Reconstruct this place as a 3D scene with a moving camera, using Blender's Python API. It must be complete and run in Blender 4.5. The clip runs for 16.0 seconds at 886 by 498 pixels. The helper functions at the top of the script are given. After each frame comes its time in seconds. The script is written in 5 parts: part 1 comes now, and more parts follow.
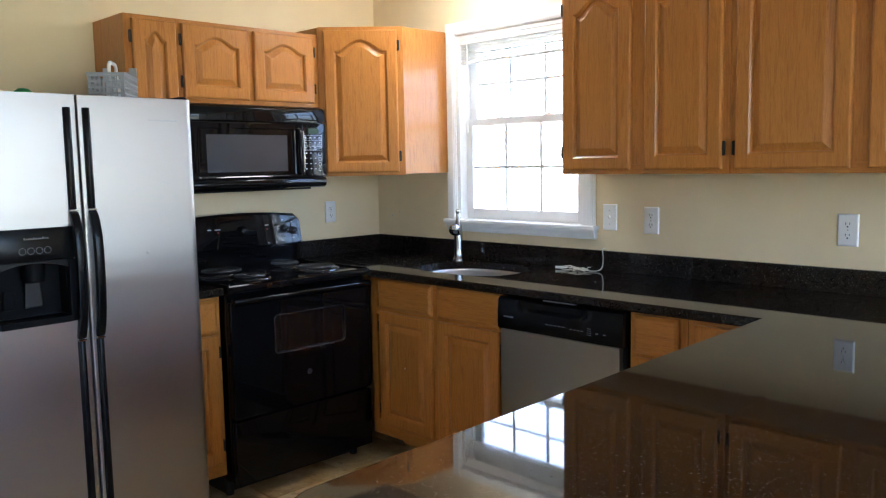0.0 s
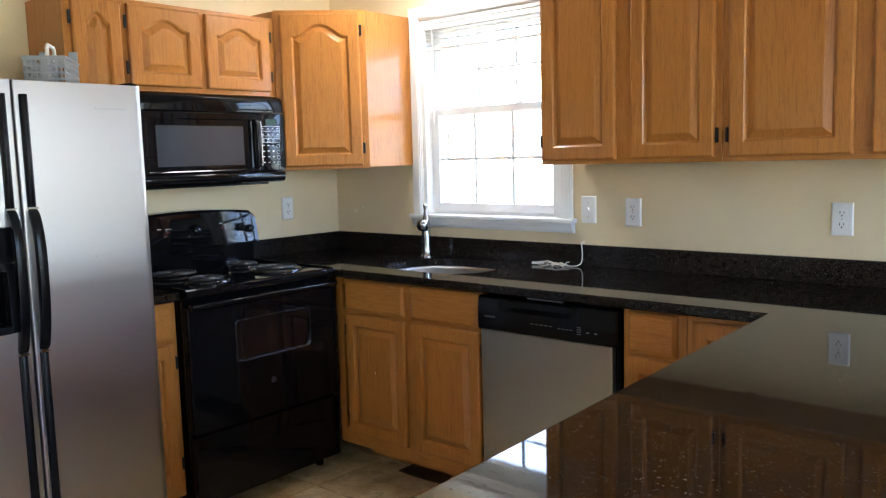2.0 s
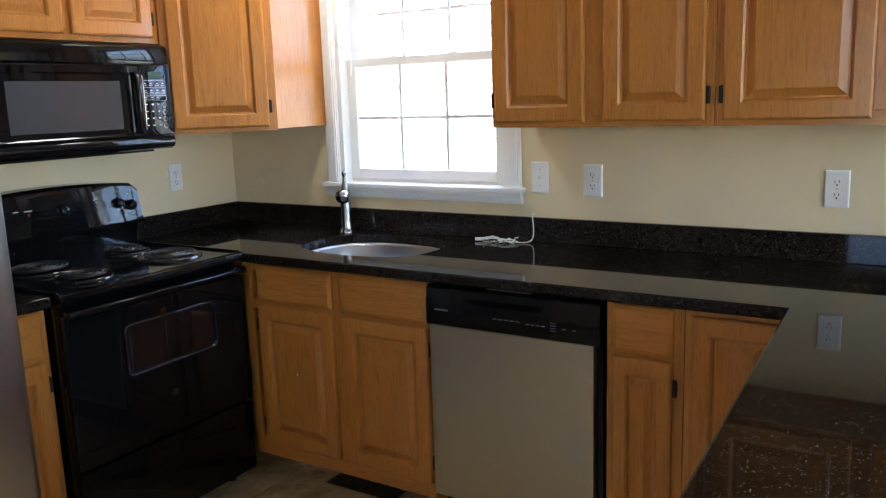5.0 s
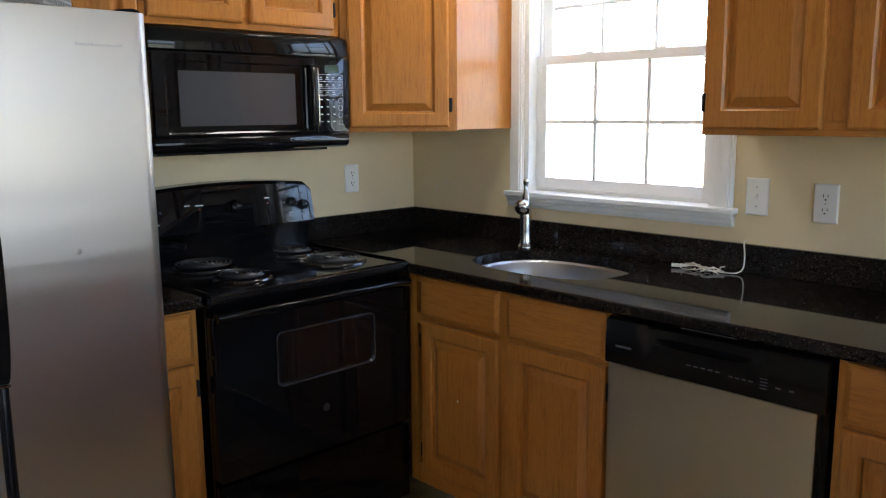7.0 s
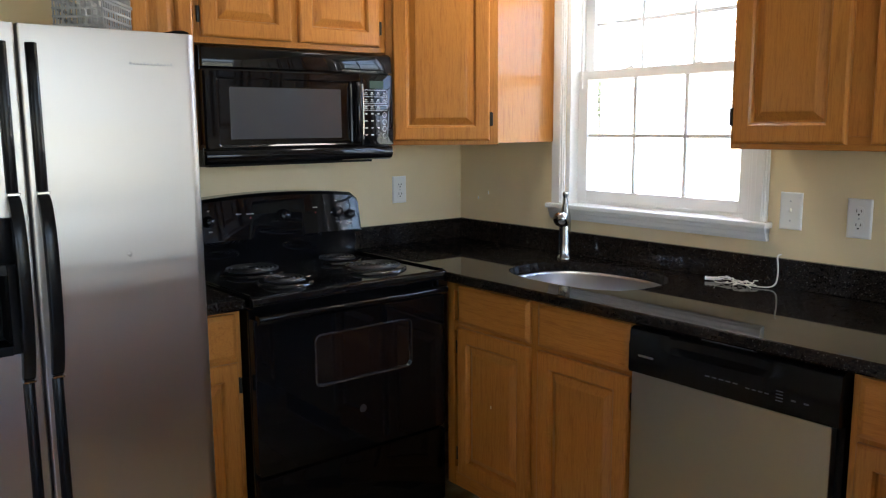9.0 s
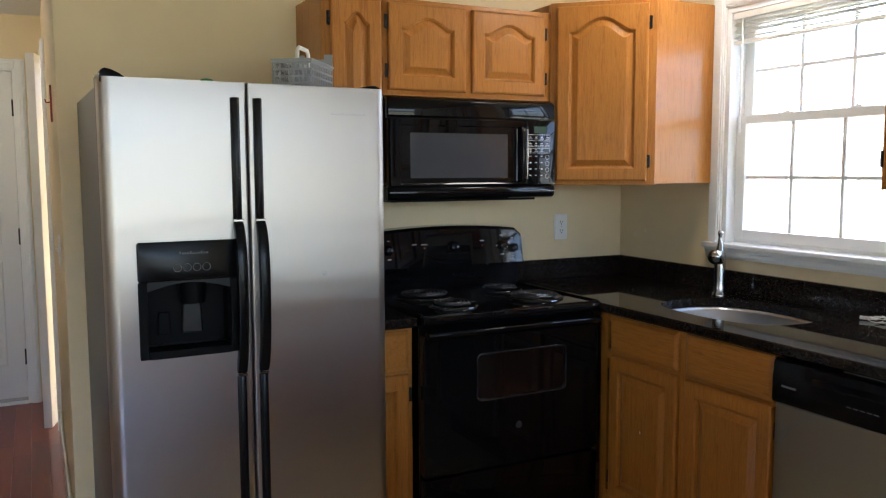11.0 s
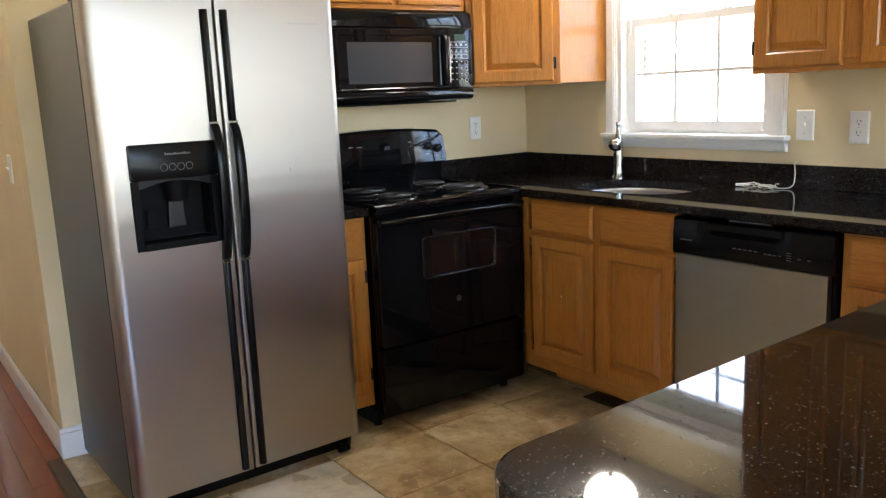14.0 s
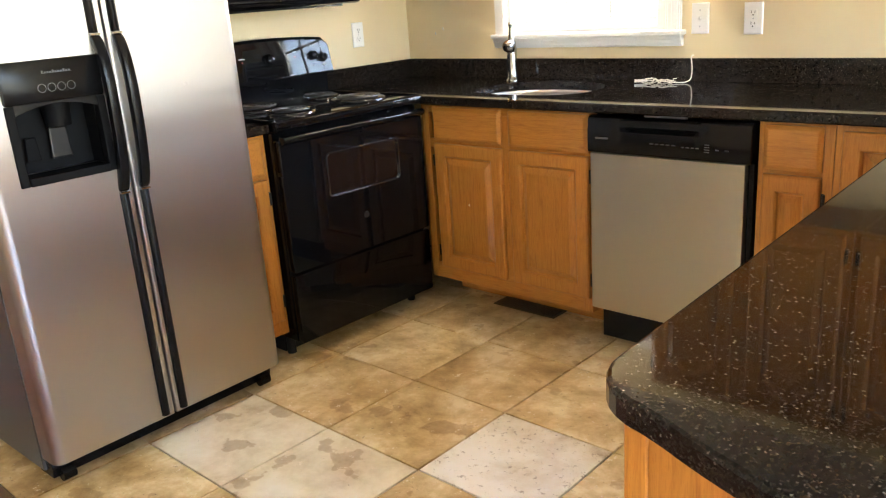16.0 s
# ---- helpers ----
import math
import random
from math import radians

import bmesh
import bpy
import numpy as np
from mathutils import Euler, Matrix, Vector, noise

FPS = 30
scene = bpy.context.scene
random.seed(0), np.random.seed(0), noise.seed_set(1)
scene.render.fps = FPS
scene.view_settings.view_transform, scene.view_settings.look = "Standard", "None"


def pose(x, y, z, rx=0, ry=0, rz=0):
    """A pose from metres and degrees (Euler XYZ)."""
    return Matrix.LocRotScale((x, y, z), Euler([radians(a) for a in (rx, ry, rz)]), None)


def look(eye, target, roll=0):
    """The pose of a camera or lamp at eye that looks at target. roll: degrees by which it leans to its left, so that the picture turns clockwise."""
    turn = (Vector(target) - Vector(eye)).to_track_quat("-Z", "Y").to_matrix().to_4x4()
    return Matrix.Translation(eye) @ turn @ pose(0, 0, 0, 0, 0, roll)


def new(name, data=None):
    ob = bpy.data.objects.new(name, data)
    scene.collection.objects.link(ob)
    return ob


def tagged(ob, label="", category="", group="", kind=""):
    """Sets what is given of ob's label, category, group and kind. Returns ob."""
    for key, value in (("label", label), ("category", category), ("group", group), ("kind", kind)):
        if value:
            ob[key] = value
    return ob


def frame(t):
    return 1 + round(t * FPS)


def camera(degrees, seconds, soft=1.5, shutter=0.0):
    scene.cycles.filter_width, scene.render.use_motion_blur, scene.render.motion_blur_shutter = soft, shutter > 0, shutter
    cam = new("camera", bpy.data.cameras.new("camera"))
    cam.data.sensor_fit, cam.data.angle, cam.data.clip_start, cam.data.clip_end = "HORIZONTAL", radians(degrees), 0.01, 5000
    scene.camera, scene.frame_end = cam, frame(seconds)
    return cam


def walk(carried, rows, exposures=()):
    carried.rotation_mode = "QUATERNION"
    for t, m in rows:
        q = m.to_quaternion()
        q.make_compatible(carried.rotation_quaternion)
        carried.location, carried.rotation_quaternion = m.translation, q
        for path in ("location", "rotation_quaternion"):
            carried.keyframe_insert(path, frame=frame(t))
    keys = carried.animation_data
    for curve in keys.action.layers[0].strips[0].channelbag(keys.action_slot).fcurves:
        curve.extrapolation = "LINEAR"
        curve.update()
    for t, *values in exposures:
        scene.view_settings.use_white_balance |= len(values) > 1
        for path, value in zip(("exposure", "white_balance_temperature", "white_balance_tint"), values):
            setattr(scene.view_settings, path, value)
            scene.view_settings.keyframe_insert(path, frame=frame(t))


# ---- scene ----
cam = camera(57.3, 16.0, soft=1.2)
PATH = [
    (0, (3.667, -3.091, 1.434), (2.251, -1.695, 1.222), -1.1),
    (0.5, (3.644, -3.125, 1.44), (2.181, -1.779, 1.225), -0.6),
    (1, (3.584, -3.162, 1.432), (2.118, -1.819, 1.219), -0.4),
    (1.5, (3.514, -3.126, 1.428), (2.116, -1.712, 1.214), -1.2),
    (2, (3.412, -3.048, 1.417), (2.11, -1.547, 1.192), -1.6),
    (2.5, (3.317, -2.988, 1.402), (2.027, -1.49, 1.098), -2.4),
    (3, (3.186, -2.999, 1.406), (2.039, -1.394, 1.078), -2.6),
    (3.2, (3.121, -3.029, 1.417), (2.031, -1.387, 1.079), -2.7),
    (5.3, (2.855, -2.737, 1.486), (1.813, -1.07, 1.117), -1.9),
    (5.5, (2.813, -2.71, 1.455), (1.719, -1.071, 1.115), -1.8),
    (6, (2.753, -2.614, 1.463), (1.532, -1.068, 1.118), -2.2),
    (6.5, (2.717, -2.543, 1.454), (1.445, -1.037, 1.119), -0.8),
    (7, (2.74, -2.472, 1.444), (1.323, -1.1, 1.112), -0.5),
    (7.5, (2.795, -2.429, 1.441), (1.324, -1.116, 1.105), -0.4),
    (8, (2.837, -2.414, 1.44), (1.317, -1.161, 1.096), -0.5),
    (8.2, (2.852, -2.411, 1.441), (1.319, -1.172, 1.1), -0.5),
    (10.3, (3.008, -2.526, 1.449), (1.445, -1.293, 1.254), 0.1),
    (10.5, (3.044, -2.539, 1.438), (1.441, -1.358, 1.25), 0.3),
    (11, (3.145, -2.556, 1.437), (1.367, -1.661, 1.244), -0.2),
    (11.5, (3.241, -2.554, 1.43), (1.387, -1.829, 1.24), 0.3),
    (12, (3.308, -2.574, 1.422), (1.412, -1.965, 1.227), -0.5),
    (12.5, (3.352, -2.67, 1.41), (1.483, -2.015, 1.134), -0.1),
    (13, (3.387, -2.826, 1.392), (1.606, -1.978, 1.059), -1.0),
    (13.5, (3.395, -2.927, 1.378), (1.716, -1.905, 1.008), -0.9),
    (14, (3.344, -2.983, 1.353), (1.746, -1.841, 0.978), -2.5),
    (14.5, (3.279, -3.026, 1.35), (1.725, -1.846, 0.91), -3.3),
    (15, (3.202, -3.067, 1.347), (1.682, -1.852, 0.887), -3.9),
    (15.5, (3.124, -3.092, 1.338), (1.71, -1.781, 0.808), -4.6),
    (16, (3.077, -3.112, 1.333), (1.766, -1.725, 0.735), -4.1),
]
EXPOSURES = [(0, 4.45, 5200, 10), (3, 4.72, 5350, 10), (5.5, 4.28, 5350, 10), (6.5, 4.05, 5450, 10), (8, 4.42, 5700, 10), (10.5, 3.9, 5600, 10), (11.5, 4.0, 5700, 10), (12.5, 4.25, 5800, 10), (14.5, 4.85, 5950, 10), (15.5, 5.35, 6250, 10), (16, 5.7, 6450, 10)]
walk(cam, [(t, look(eye, target, roll)) for t, eye, target, roll in PATH], EXPOSURES)

# ---------------------------------------------------------------- light
world = bpy.data.worlds.new("sky")
scene.world = world
world.use_nodes = True
wn = world.node_tree
sky = wn.nodes.new("ShaderNodeTexSky")
sky.sky_type = "NISHITA"
sky.sun_disc = False
SUN_HEIGHT, SUN_TURN = 50, 267
sky.sun_elevation, sky.sun_rotation = radians(SUN_HEIGHT), radians(SUN_TURN)
sky.air_density, sky.dust_density, sky.ozone_density = 0.8, 4.0, 0.3
wn.nodes["Background"].inputs["Strength"].default_value = 0.15
wn.links.new(sky.outputs["Color"], wn.nodes["Background"].inputs["Color"])

sun_data = bpy.data.lights.new("sun", "SUN")
sun_data.energy, sun_data.angle, sun_data.color = 3.4, radians(0.5), (1.0, 0.95, 0.86)
sun = new("sun", sun_data)
sun.matrix_world = look((0, 0, 20), (-8 * math.sin(radians(SUN_TURN)), -8 * math.cos(radians(SUN_TURN)), 20 - 8 * math.tan(radians(SUN_HEIGHT))))


def area_lamp(name, at, target, width, height, watts, colour):
    data = bpy.data.lights.new(name, "AREA")
    data.shape, data.size, data.size_y, data.energy, data.color = "RECTANGLE", width, height, watts, colour
    lamp = new(name, data)
    lamp.matrix_world = look(at, target)
    return lamp


# daylight in the openings of the dining side
area_lamp("window_light", (6.46, -1.2, 1.45), (0, -1.2, 1.45), 2.3, 1.8, 0.56, (1.0, 0.97, 0.93))
area_lamp("window_light", (6.46, -3.75, 1.25), (0, -3.75, 1.25), 2.4, 2.1, 0.38, (1.0, 0.97, 0.93))
# added lamp outside the sink window: boosts its skylight and whitens the view
area_lamp("window_light", (1.058, 0.19, 1.61), (1.058, -2, 1.61), 0.78, 0.92, 0.25, (0.95, 0.98, 1.0))

# ---------------------------------------------------------------- materials


def material(name, colour=(0.5, 0.5, 0.5), rough=0.5, metal=0.0, coat=0.0):
    m = bpy.data.materials.new(name)
    m.use_nodes = True
    b = m.node_tree.nodes["Principled BSDF"]
    b.inputs["Base Color"].default_value = (*colour, 1)
    b.inputs["Roughness"].default_value = rough
    b.inputs["Metallic"].default_value = metal
    b.inputs["Coat Weight"].default_value = coat
    b.inputs["Coat Roughness"].default_value = 0.08
    return m


class Nodes:
    """Short-hand for wiring one material."""

    def __init__(self, m):
        self.t = m.node_tree
        self.b = self.t.nodes["Principled BSDF"]
        self.pos = self.t.nodes.new("ShaderNodeTexCoord").outputs["Object"]

    def link(self, a, b):
        self.t.links.new(a, b)

    def mapped(self, scale, random_shift=False):
        n = self.t.nodes.new("ShaderNodeMapping")
        n.inputs["Scale"].default_value = scale
        source = self.pos
        if random_shift:
            info = self.t.nodes.new("ShaderNodeObjectInfo")
            add = self.t.nodes.new("ShaderNodeVectorMath")
            add.operation = "MULTIPLY_ADD"
            self.link(info.outputs["Random"], add.inputs[0])
            add.inputs[1].default_value = (7.3, 5.1, 9.7)
            self.link(self.pos, add.inputs[2])
            source = add.outputs[0]
        self.link(source, n.inputs["Vector"])
        return n.outputs[0]

    def noise(self, vector, scale, detail=4, rough=0.55, distortion=0.0):
        n = self.t.nodes.new("ShaderNodeTexNoise")
        n.inputs["Scale"].default_value, n.inputs["Detail"].default_value = scale, detail
        n.inputs["Roughness"].default_value, n.inputs["Distortion"].default_value = rough, distortion
        self.link(vector, n.inputs["Vector"])
        return n.outputs["Fac"]

    def voronoi(self, vector, scale, what="Distance"):
        n = self.t.nodes.new("ShaderNodeTexVoronoi")
        n.inputs["Scale"].default_value = scale
        self.link(vector, n.inputs["Vector"])
        return n.outputs[what]

    def wave(self, vector, scale, distortion, detail_scale=1.0, bands="X"):
        n = self.t.nodes.new("ShaderNodeTexWave")
        n.wave_type, n.bands_direction, n.wave_profile = "BANDS", bands, "SAW"
        n.inputs["Scale"].default_value, n.inputs["Distortion"].default_value = scale, distortion
        n.inputs["Detail"].default_value, n.inputs["Detail Scale"].default_value = 2, detail_scale
        self.link(vector, n.inputs["Vector"])
        return n.outputs["Fac"]

    def ramp(self, fac, stops):
        n = self.t.nodes.new("ShaderNodeValToRGB")
        e = n.color_ramp.elements
        while len(e) < len(stops):
            e.new(0.5)
        for k, (p, c) in enumerate(stops):
            e[k].position = p
            e[k].color = (*c, 1) if len(c) == 3 else c
        self.link(fac, n.inputs[0])
        return n.outputs[0]

    def mix(self, fac, a, b, mode="MIX"):
        n = self.t.nodes.new("ShaderNodeMix")
        n.data_type, n.blend_type = "RGBA", mode
        for value, socket in ((fac, n.inputs[0]), (a, n.inputs[6]), (b, n.inputs[7])):
            if isinstance(value, bpy.types.NodeSocket):
                self.link(value, socket)
            else:
                socket.default_value = value if not isinstance(value, tuple) else (*value, 1)
        return n.outputs[2]

    def scalar(self, fac, low, high):
        n = self.t.nodes.new("ShaderNodeMapRange")
        n.inputs["To Min"].default_value, n.inputs["To Max"].default_value = low, high
        self.link(fac, n.inputs[0])
        return n.outputs[0]

    def colour(self, c):
        self.link(c, self.b.inputs["Base Color"])

    def rough(self, fac, low, high):
        self.link(self.scalar(fac, low, high), self.b.inputs["Roughness"])

    def bump(self, height, strength, distance):
        n = self.t.nodes.new("ShaderNodeBump")
        n.inputs["Strength"].default_value, n.inputs["Distance"].default_value = strength, distance
        self.link(height, n.inputs["Height"])
        self.link(n.outputs[0], self.b.inputs["Normal"])


def painted(name, colour, rough, vary=0.06, bump=0.15, grain=260):
    m = material(name, colour, rough)
    n = Nodes(m)
    big = n.noise(n.mapped((1, 1, 1)), 1.4, 3)
    dark = tuple(c * (1 - vary) for c in colour)
    light = tuple(min(1, c * (1 + vary)) for c in colour)
    n.colour(n.ramp(big, [(0.3, dark), (0.7, light)]))
    fine = n.noise(n.mapped((1, 1, 1)), grain, 2)
    n.rough(big, rough - 0.06, rough + 0.06)
    n.bump(fine, bump, 0.001)
    return m


def oak(name, stretch):
    """Honey oak, varnished; the grain runs along the axis with the small stretch value."""
    m = material(name, (0.4, 0.2, 0.07), 0.36, coat=0.5)
    m.node_tree.nodes["Principled BSDF"].inputs["Specular IOR Level"].default_value = 0.22
    m.node_tree.nodes["Principled BSDF"].inputs["Coat Roughness"].default_value = 0.17
    n = Nodes(m)
    v = n.mapped(stretch, True)
    broad = n.noise(v, 1.7, 3, 0.5, 0.6)
    rings = n.noise(v, 5.5, 5, 0.6, 1.6)
    pores = n.noise(v, 40, 3, 0.7)
    base = n.ramp(rings, [(0.30, (0.30, 0.106, 0.015)), (0.46, (0.41, 0.162, 0.025)), (0.60, (0.465, 0.192, 0.032)), (0.75, (0.35, 0.132, 0.019))])
    tone = n.mix(n.scalar(broad, 0.0, 0.45), base, (0.485, 0.202, 0.034))
    dark = n.ramp(pores, [(0.35, (0.68, 0.60, 0.52)), (0.48, (1, 1, 1))])
    n.colour(n.mix(0.45, tone, dark, "MULTIPLY"))
    n.rough(rings, 0.34, 0.46)
    n.bump(pores, 0.12, 0.0008)
    return m


OAK_UP = oak("oak_upright", (16, 16, 1.1))
OAK_X = oak("oak_along_x", (1.1, 16, 16))
OAK_Y = oak("oak_along_y", (16, 1.1, 16))

WALL = painted("cream_wall_paint", (0.77, 0.635, 0.39), 0.62)
WHITE = painted("white_gloss_paint", (0.80, 0.80, 0.78), 0.32, 0.02, 0.05)
CEILING = painted("ceiling_paint", (0.80, 0.79, 0.76), 0.8, 0.02)
DOOR_WHITE = painted("door_paint", (0.74, 0.73, 0.70), 0.38, 0.03, 0.05)
PLATE = material("white_plastic", (0.82, 0.81, 0.78), 0.35)
SLOT = material("dark_slot", (0.02, 0.02, 0.02), 0.6)
BRASS = material("brass", (0.75, 0.50, 0.16), 0.22, 1.0)
BLACK_METAL = material("blackened_metal", (0.02, 0.018, 0.016), 0.42, 0.6)
GREY_PRINT = material("grey_print", (0.5, 0.5, 0.51), 0.5)
DIM_PRINT = material("dim_print", (0.14, 0.14, 0.145), 0.5)
GREEN = material("green_plastic", (0.02, 0.22, 0.05), 0.4)
BASKET = material("grey_basket_plastic", (0.36, 0.38, 0.40), 0.5)
CORD = material("white_cord", (0.78, 0.75, 0.66), 0.6)
RED = material("red_plastic", (0.30, 0.03, 0.02), 0.4)
BLIND = material("blind_vinyl", (0.72, 0.70, 0.64), 0.5)
RUBBER = material("black_rubber", (0.012, 0.012, 0.012), 0.7)

# black enamel and black plastic of the appliances
ENAMEL = material("black_enamel", (0.004, 0.004, 0.0045), 0.10)
n = Nodes(ENAMEL)
n.b.inputs["Specular IOR Level"].default_value = 0.22
n.rough(n.noise(n.mapped((1, 1, 1)), 9, 4), 0.02, 0.06)
PLASTIC = material("black_plastic", (0.005, 0.005, 0.0055), 0.28)
n = Nodes(PLASTIC)
n.b.inputs["Specular IOR Level"].default_value = 0.2
n.rough(n.noise(n.mapped((1, 1, 1)), 14, 3), 0.20, 0.28)
MESH_GLASS = material("microwave_screen", (0.045, 0.048, 0.055), 0.08)
BLACK_CAVITY = material("matt_black_plastic", (0.003, 0.003, 0.0033), 0.6)
Nodes(BLACK_CAVITY).b.inputs["Specular IOR Level"].default_value = 0.12
COIL = material("coil_metal", (0.022, 0.021, 0.021), 0.42, 0.2)
PAN = material("drip_pan_enamel", (0.006, 0.006, 0.0065), 0.12)

# brushed stainless steel: fine streaks, uneven sheen
STEEL = material("stainless_steel", (0.56, 0.55, 0.54), 0.3, 1.0)
n = Nodes(STEEL)
streak = n.noise(n.mapped((300, 300, 2)), 3, 3, 0.6)
cloud = n.noise(n.mapped((1, 1, 1)), 2.2, 3)
n.colour(n.mix(n.scalar(streak, 0.0, 0.3), (0.44, 0.418, 0.398), (0.385, 0.366, 0.348)))
n.rough(cloud, 0.30, 0.38)
n.bump(n.noise(n.mapped((1, 0.4, 1.9)), 4.0, 1, 0.4, 0.2), 0.075, 0.03)
n.b.inputs["Anisotropic"].default_value = 0.75
brush = n.t.nodes.new("ShaderNodeTangent")
brush.direction_type, brush.axis = "RADIAL", "Z"
n.link(brush.outputs[0], n.b.inputs["Tangent"])
STEEL_UP = material("stainless_steel_upright", (0.40, 0.39, 0.37), 0.3, 1.0)
n = Nodes(STEEL_UP)
streak = n.noise(n.mapped((420, 420, 3)), 3, 3, 0.6)
n.colour(n.mix(n.scalar(streak, 0.0, 0.4), (0.46, 0.455, 0.385), (0.43, 0.42, 0.355)))
n.rough(n.noise(n.mapped((1, 1, 1)), 3, 3), 0.29, 0.36)
FRIDGE_SIDE = painted("textured_grey_paint", (0.05, 0.05, 0.048), 0.32, 0.05, 0.3, 420)
CHROME = material("brushed_nickel", (0.42, 0.41, 0.39), 0.17, 1.0)
SINK_STEEL = material("satin_sink_steel", (0.43, 0.44, 0.46), 0.28, 1.0)
n = Nodes(SINK_STEEL)
n.rough(n.noise(n.mapped((40, 2, 40)), 4, 3), 0.29, 0.38)

# black granite with brown and pale flecks
GRANITE = material("black_granite", (0.02, 0.018, 0.016), 0.09)
n = Nodes(GRANITE)
v = n.mapped((1, 1, 1))
sep = n.t.nodes.new("ShaderNodeSeparateColor")
n.link(n.voronoi(v, 430, "Color"), sep.inputs[0])
coarse = n.t.nodes.new("ShaderNodeSeparateColor")
n.link(n.voronoi(v, 210, "Color"), coarse.inputs[0])
cloud = n.noise(v, 46, 5, 0.7)
ground = n.ramp(cloud, [(0.38, (0.004, 0.004, 0.0042)), (0.54, (0.008, 0.006, 0.005)), (0.70, (0.018, 0.012, 0.008))])
brown = n.ramp(coarse.outputs[0], [(0.50, (0, 0, 0)), (0.85, (1, 1, 1))])
ground = n.mix(n.scalar(brown, 0.0, 0.5), ground, (0.025, 0.017, 0.012))
fleck = n.ramp(sep.outputs[0], [(0.72, (0, 0, 0)), (0.88, (1, 1, 1))])
flecked = n.mix(n.scalar(fleck, 0.0, 0.6), ground, (0.040, 0.032, 0.025))
spark = n.ramp(sep.outputs[1], [(0.976, (0, 0, 0)), (0.984, (1, 1, 1))])
n.colour(n.mix(n.scalar(spark, 0.0, 0.65), flecked, (0.16, 0.142, 0.124)))
n.rough(n.noise(v, 6, 4), 0.015, 0.06)
n.b.inputs["Specular IOR Level"].default_value = 0.2

# travertine tiles: clouded tan stone, pale pits and brown stains
def travertine(name, stops, stain_from, pit_from, tinted):
    m = material(name, (0.45, 0.33, 0.19), 0.35)
    n = Nodes(m)
    v = n.mapped((1, 1, 1), True)
    cloud = n.noise(v, 5.0, 7, 0.66, 0.15)
    stain = n.noise(v, 6.5, 4, 0.5, 0.1)
    pits = n.noise(v, 60, 4, 0.7)
    base = n.ramp(cloud, stops)
    marks = n.ramp(stain, [(stain_from - 0.035, (0.50, 0.40, 0.29)), (stain_from - 0.012, (0.66, 0.57, 0.46)), (stain_from, (1, 1, 1))])
    base = n.mix(0.6, base, marks, "MULTIPLY")
    if tinted:
        info = n.t.nodes.new("ShaderNodeObjectInfo")
        tint = n.ramp(info.outputs["Random"], [(0.0, (0.84, 0.75, 0.62)), (0.5, (0.98, 0.93, 0.84)), (1.0, (1.08, 1.06, 1.04))])
        base = n.mix(1.0, base, tint, "MULTIPLY")
    holes = n.ramp(pits, [(pit_from - 0.05, (0.30, 0.25, 0.21)), (pit_from, (1, 1, 1))])
    base = n.mix(0.7, base, holes, "MULTIPLY")
    chips = n.ramp(n.noise(v, 34, 5, 0.75), [(0.635, (0, 0, 0)), (0.66, (1, 1, 1))])
    n.colour(n.mix(n.scalar(chips, 0.0, 0.7), base, (0.78, 0.70, 0.57)))
    n.rough(cloud, 0.22, 0.45)
    n.bump(pits, 0.15, 0.002)
    return m


TRAVERTINE = travertine("travertine", [(0.32, (0.28, 0.185, 0.070)), (0.42, (0.45, 0.330, 0.158)), (0.52, (0.60, 0.475, 0.270)), (0.63, (0.76, 0.68, 0.49))], 0.37, 0.36, True)
PALE_TRAVERTINE = travertine("pale_travertine", [(0.30, (0.40, 0.31, 0.21)), (0.40, (0.66, 0.60, 0.50)), (0.55, (0.80, 0.77, 0.71)), (0.70, (0.84, 0.82, 0.78))], 0.38, 0.40, False)
BLOTCHED_TRAVERTINE = travertine("blotched_travertine", [(0.30, (0.42, 0.33, 0.20)), (0.42, (0.58, 0.50, 0.35)), (0.55, (0.70, 0.63, 0.48)), (0.65, (0.76, 0.70, 0.57))], 0.40, 0.33, False)
GROUT = painted("dark_grout", (0.06, 0.045, 0.03), 0.85, 0.2, 0.4)

# cherry-coloured wood floor
CHERRY = material("cherry_floor", (0.2, 0.05, 0.02), 0.22, coat=0.08)
n = Nodes(CHERRY)
n.b.inputs["Specular IOR Level"].default_value = 0.25
v = n.mapped((1.0, 9, 9), True)
grain = n.noise(v, 4, 3, 0.5, 0.6)
info = n.t.nodes.new("ShaderNodeObjectInfo")
base = n.ramp(grain, [(0.3, (0.20, 0.052, 0.021)), (0.55, (0.24, 0.066, 0.027)), (0.75, (0.27, 0.080, 0.033))])
tint = n.ramp(info.outputs["Random"], [(0.0, (0.80, 0.76, 0.74)), (1.0, (1.16, 1.12, 1.10))])
n.colour(n.mix(1.0, base, tint, "MULTIPLY"))
n.rough(grain, 0.29, 0.36)
n.bump(grain, 0.04, 0.001)
CHERRY_FIELD = material("cherry_floor_field", (0.18, 0.045, 0.02), 0.24, coat=0.3)
n = Nodes(CHERRY_FIELD)
v = n.mapped((1.2, 18, 18))
n.colour(n.ramp(n.noise(v, 4, 5, 0.6, 1.0), [(0.3, (0.20, 0.052, 0.021)), (0.55, (0.24, 0.066, 0.027)), (0.75, (0.27, 0.080, 0.033))]))

PANE = material("window_glass", (1, 1, 1), 0.02)
PANE.node_tree.nodes["Principled BSDF"].inputs["Transmission Weight"].default_value = 1.0
PANE.node_tree.nodes["Principled BSDF"].inputs["IOR"].default_value = 1.45


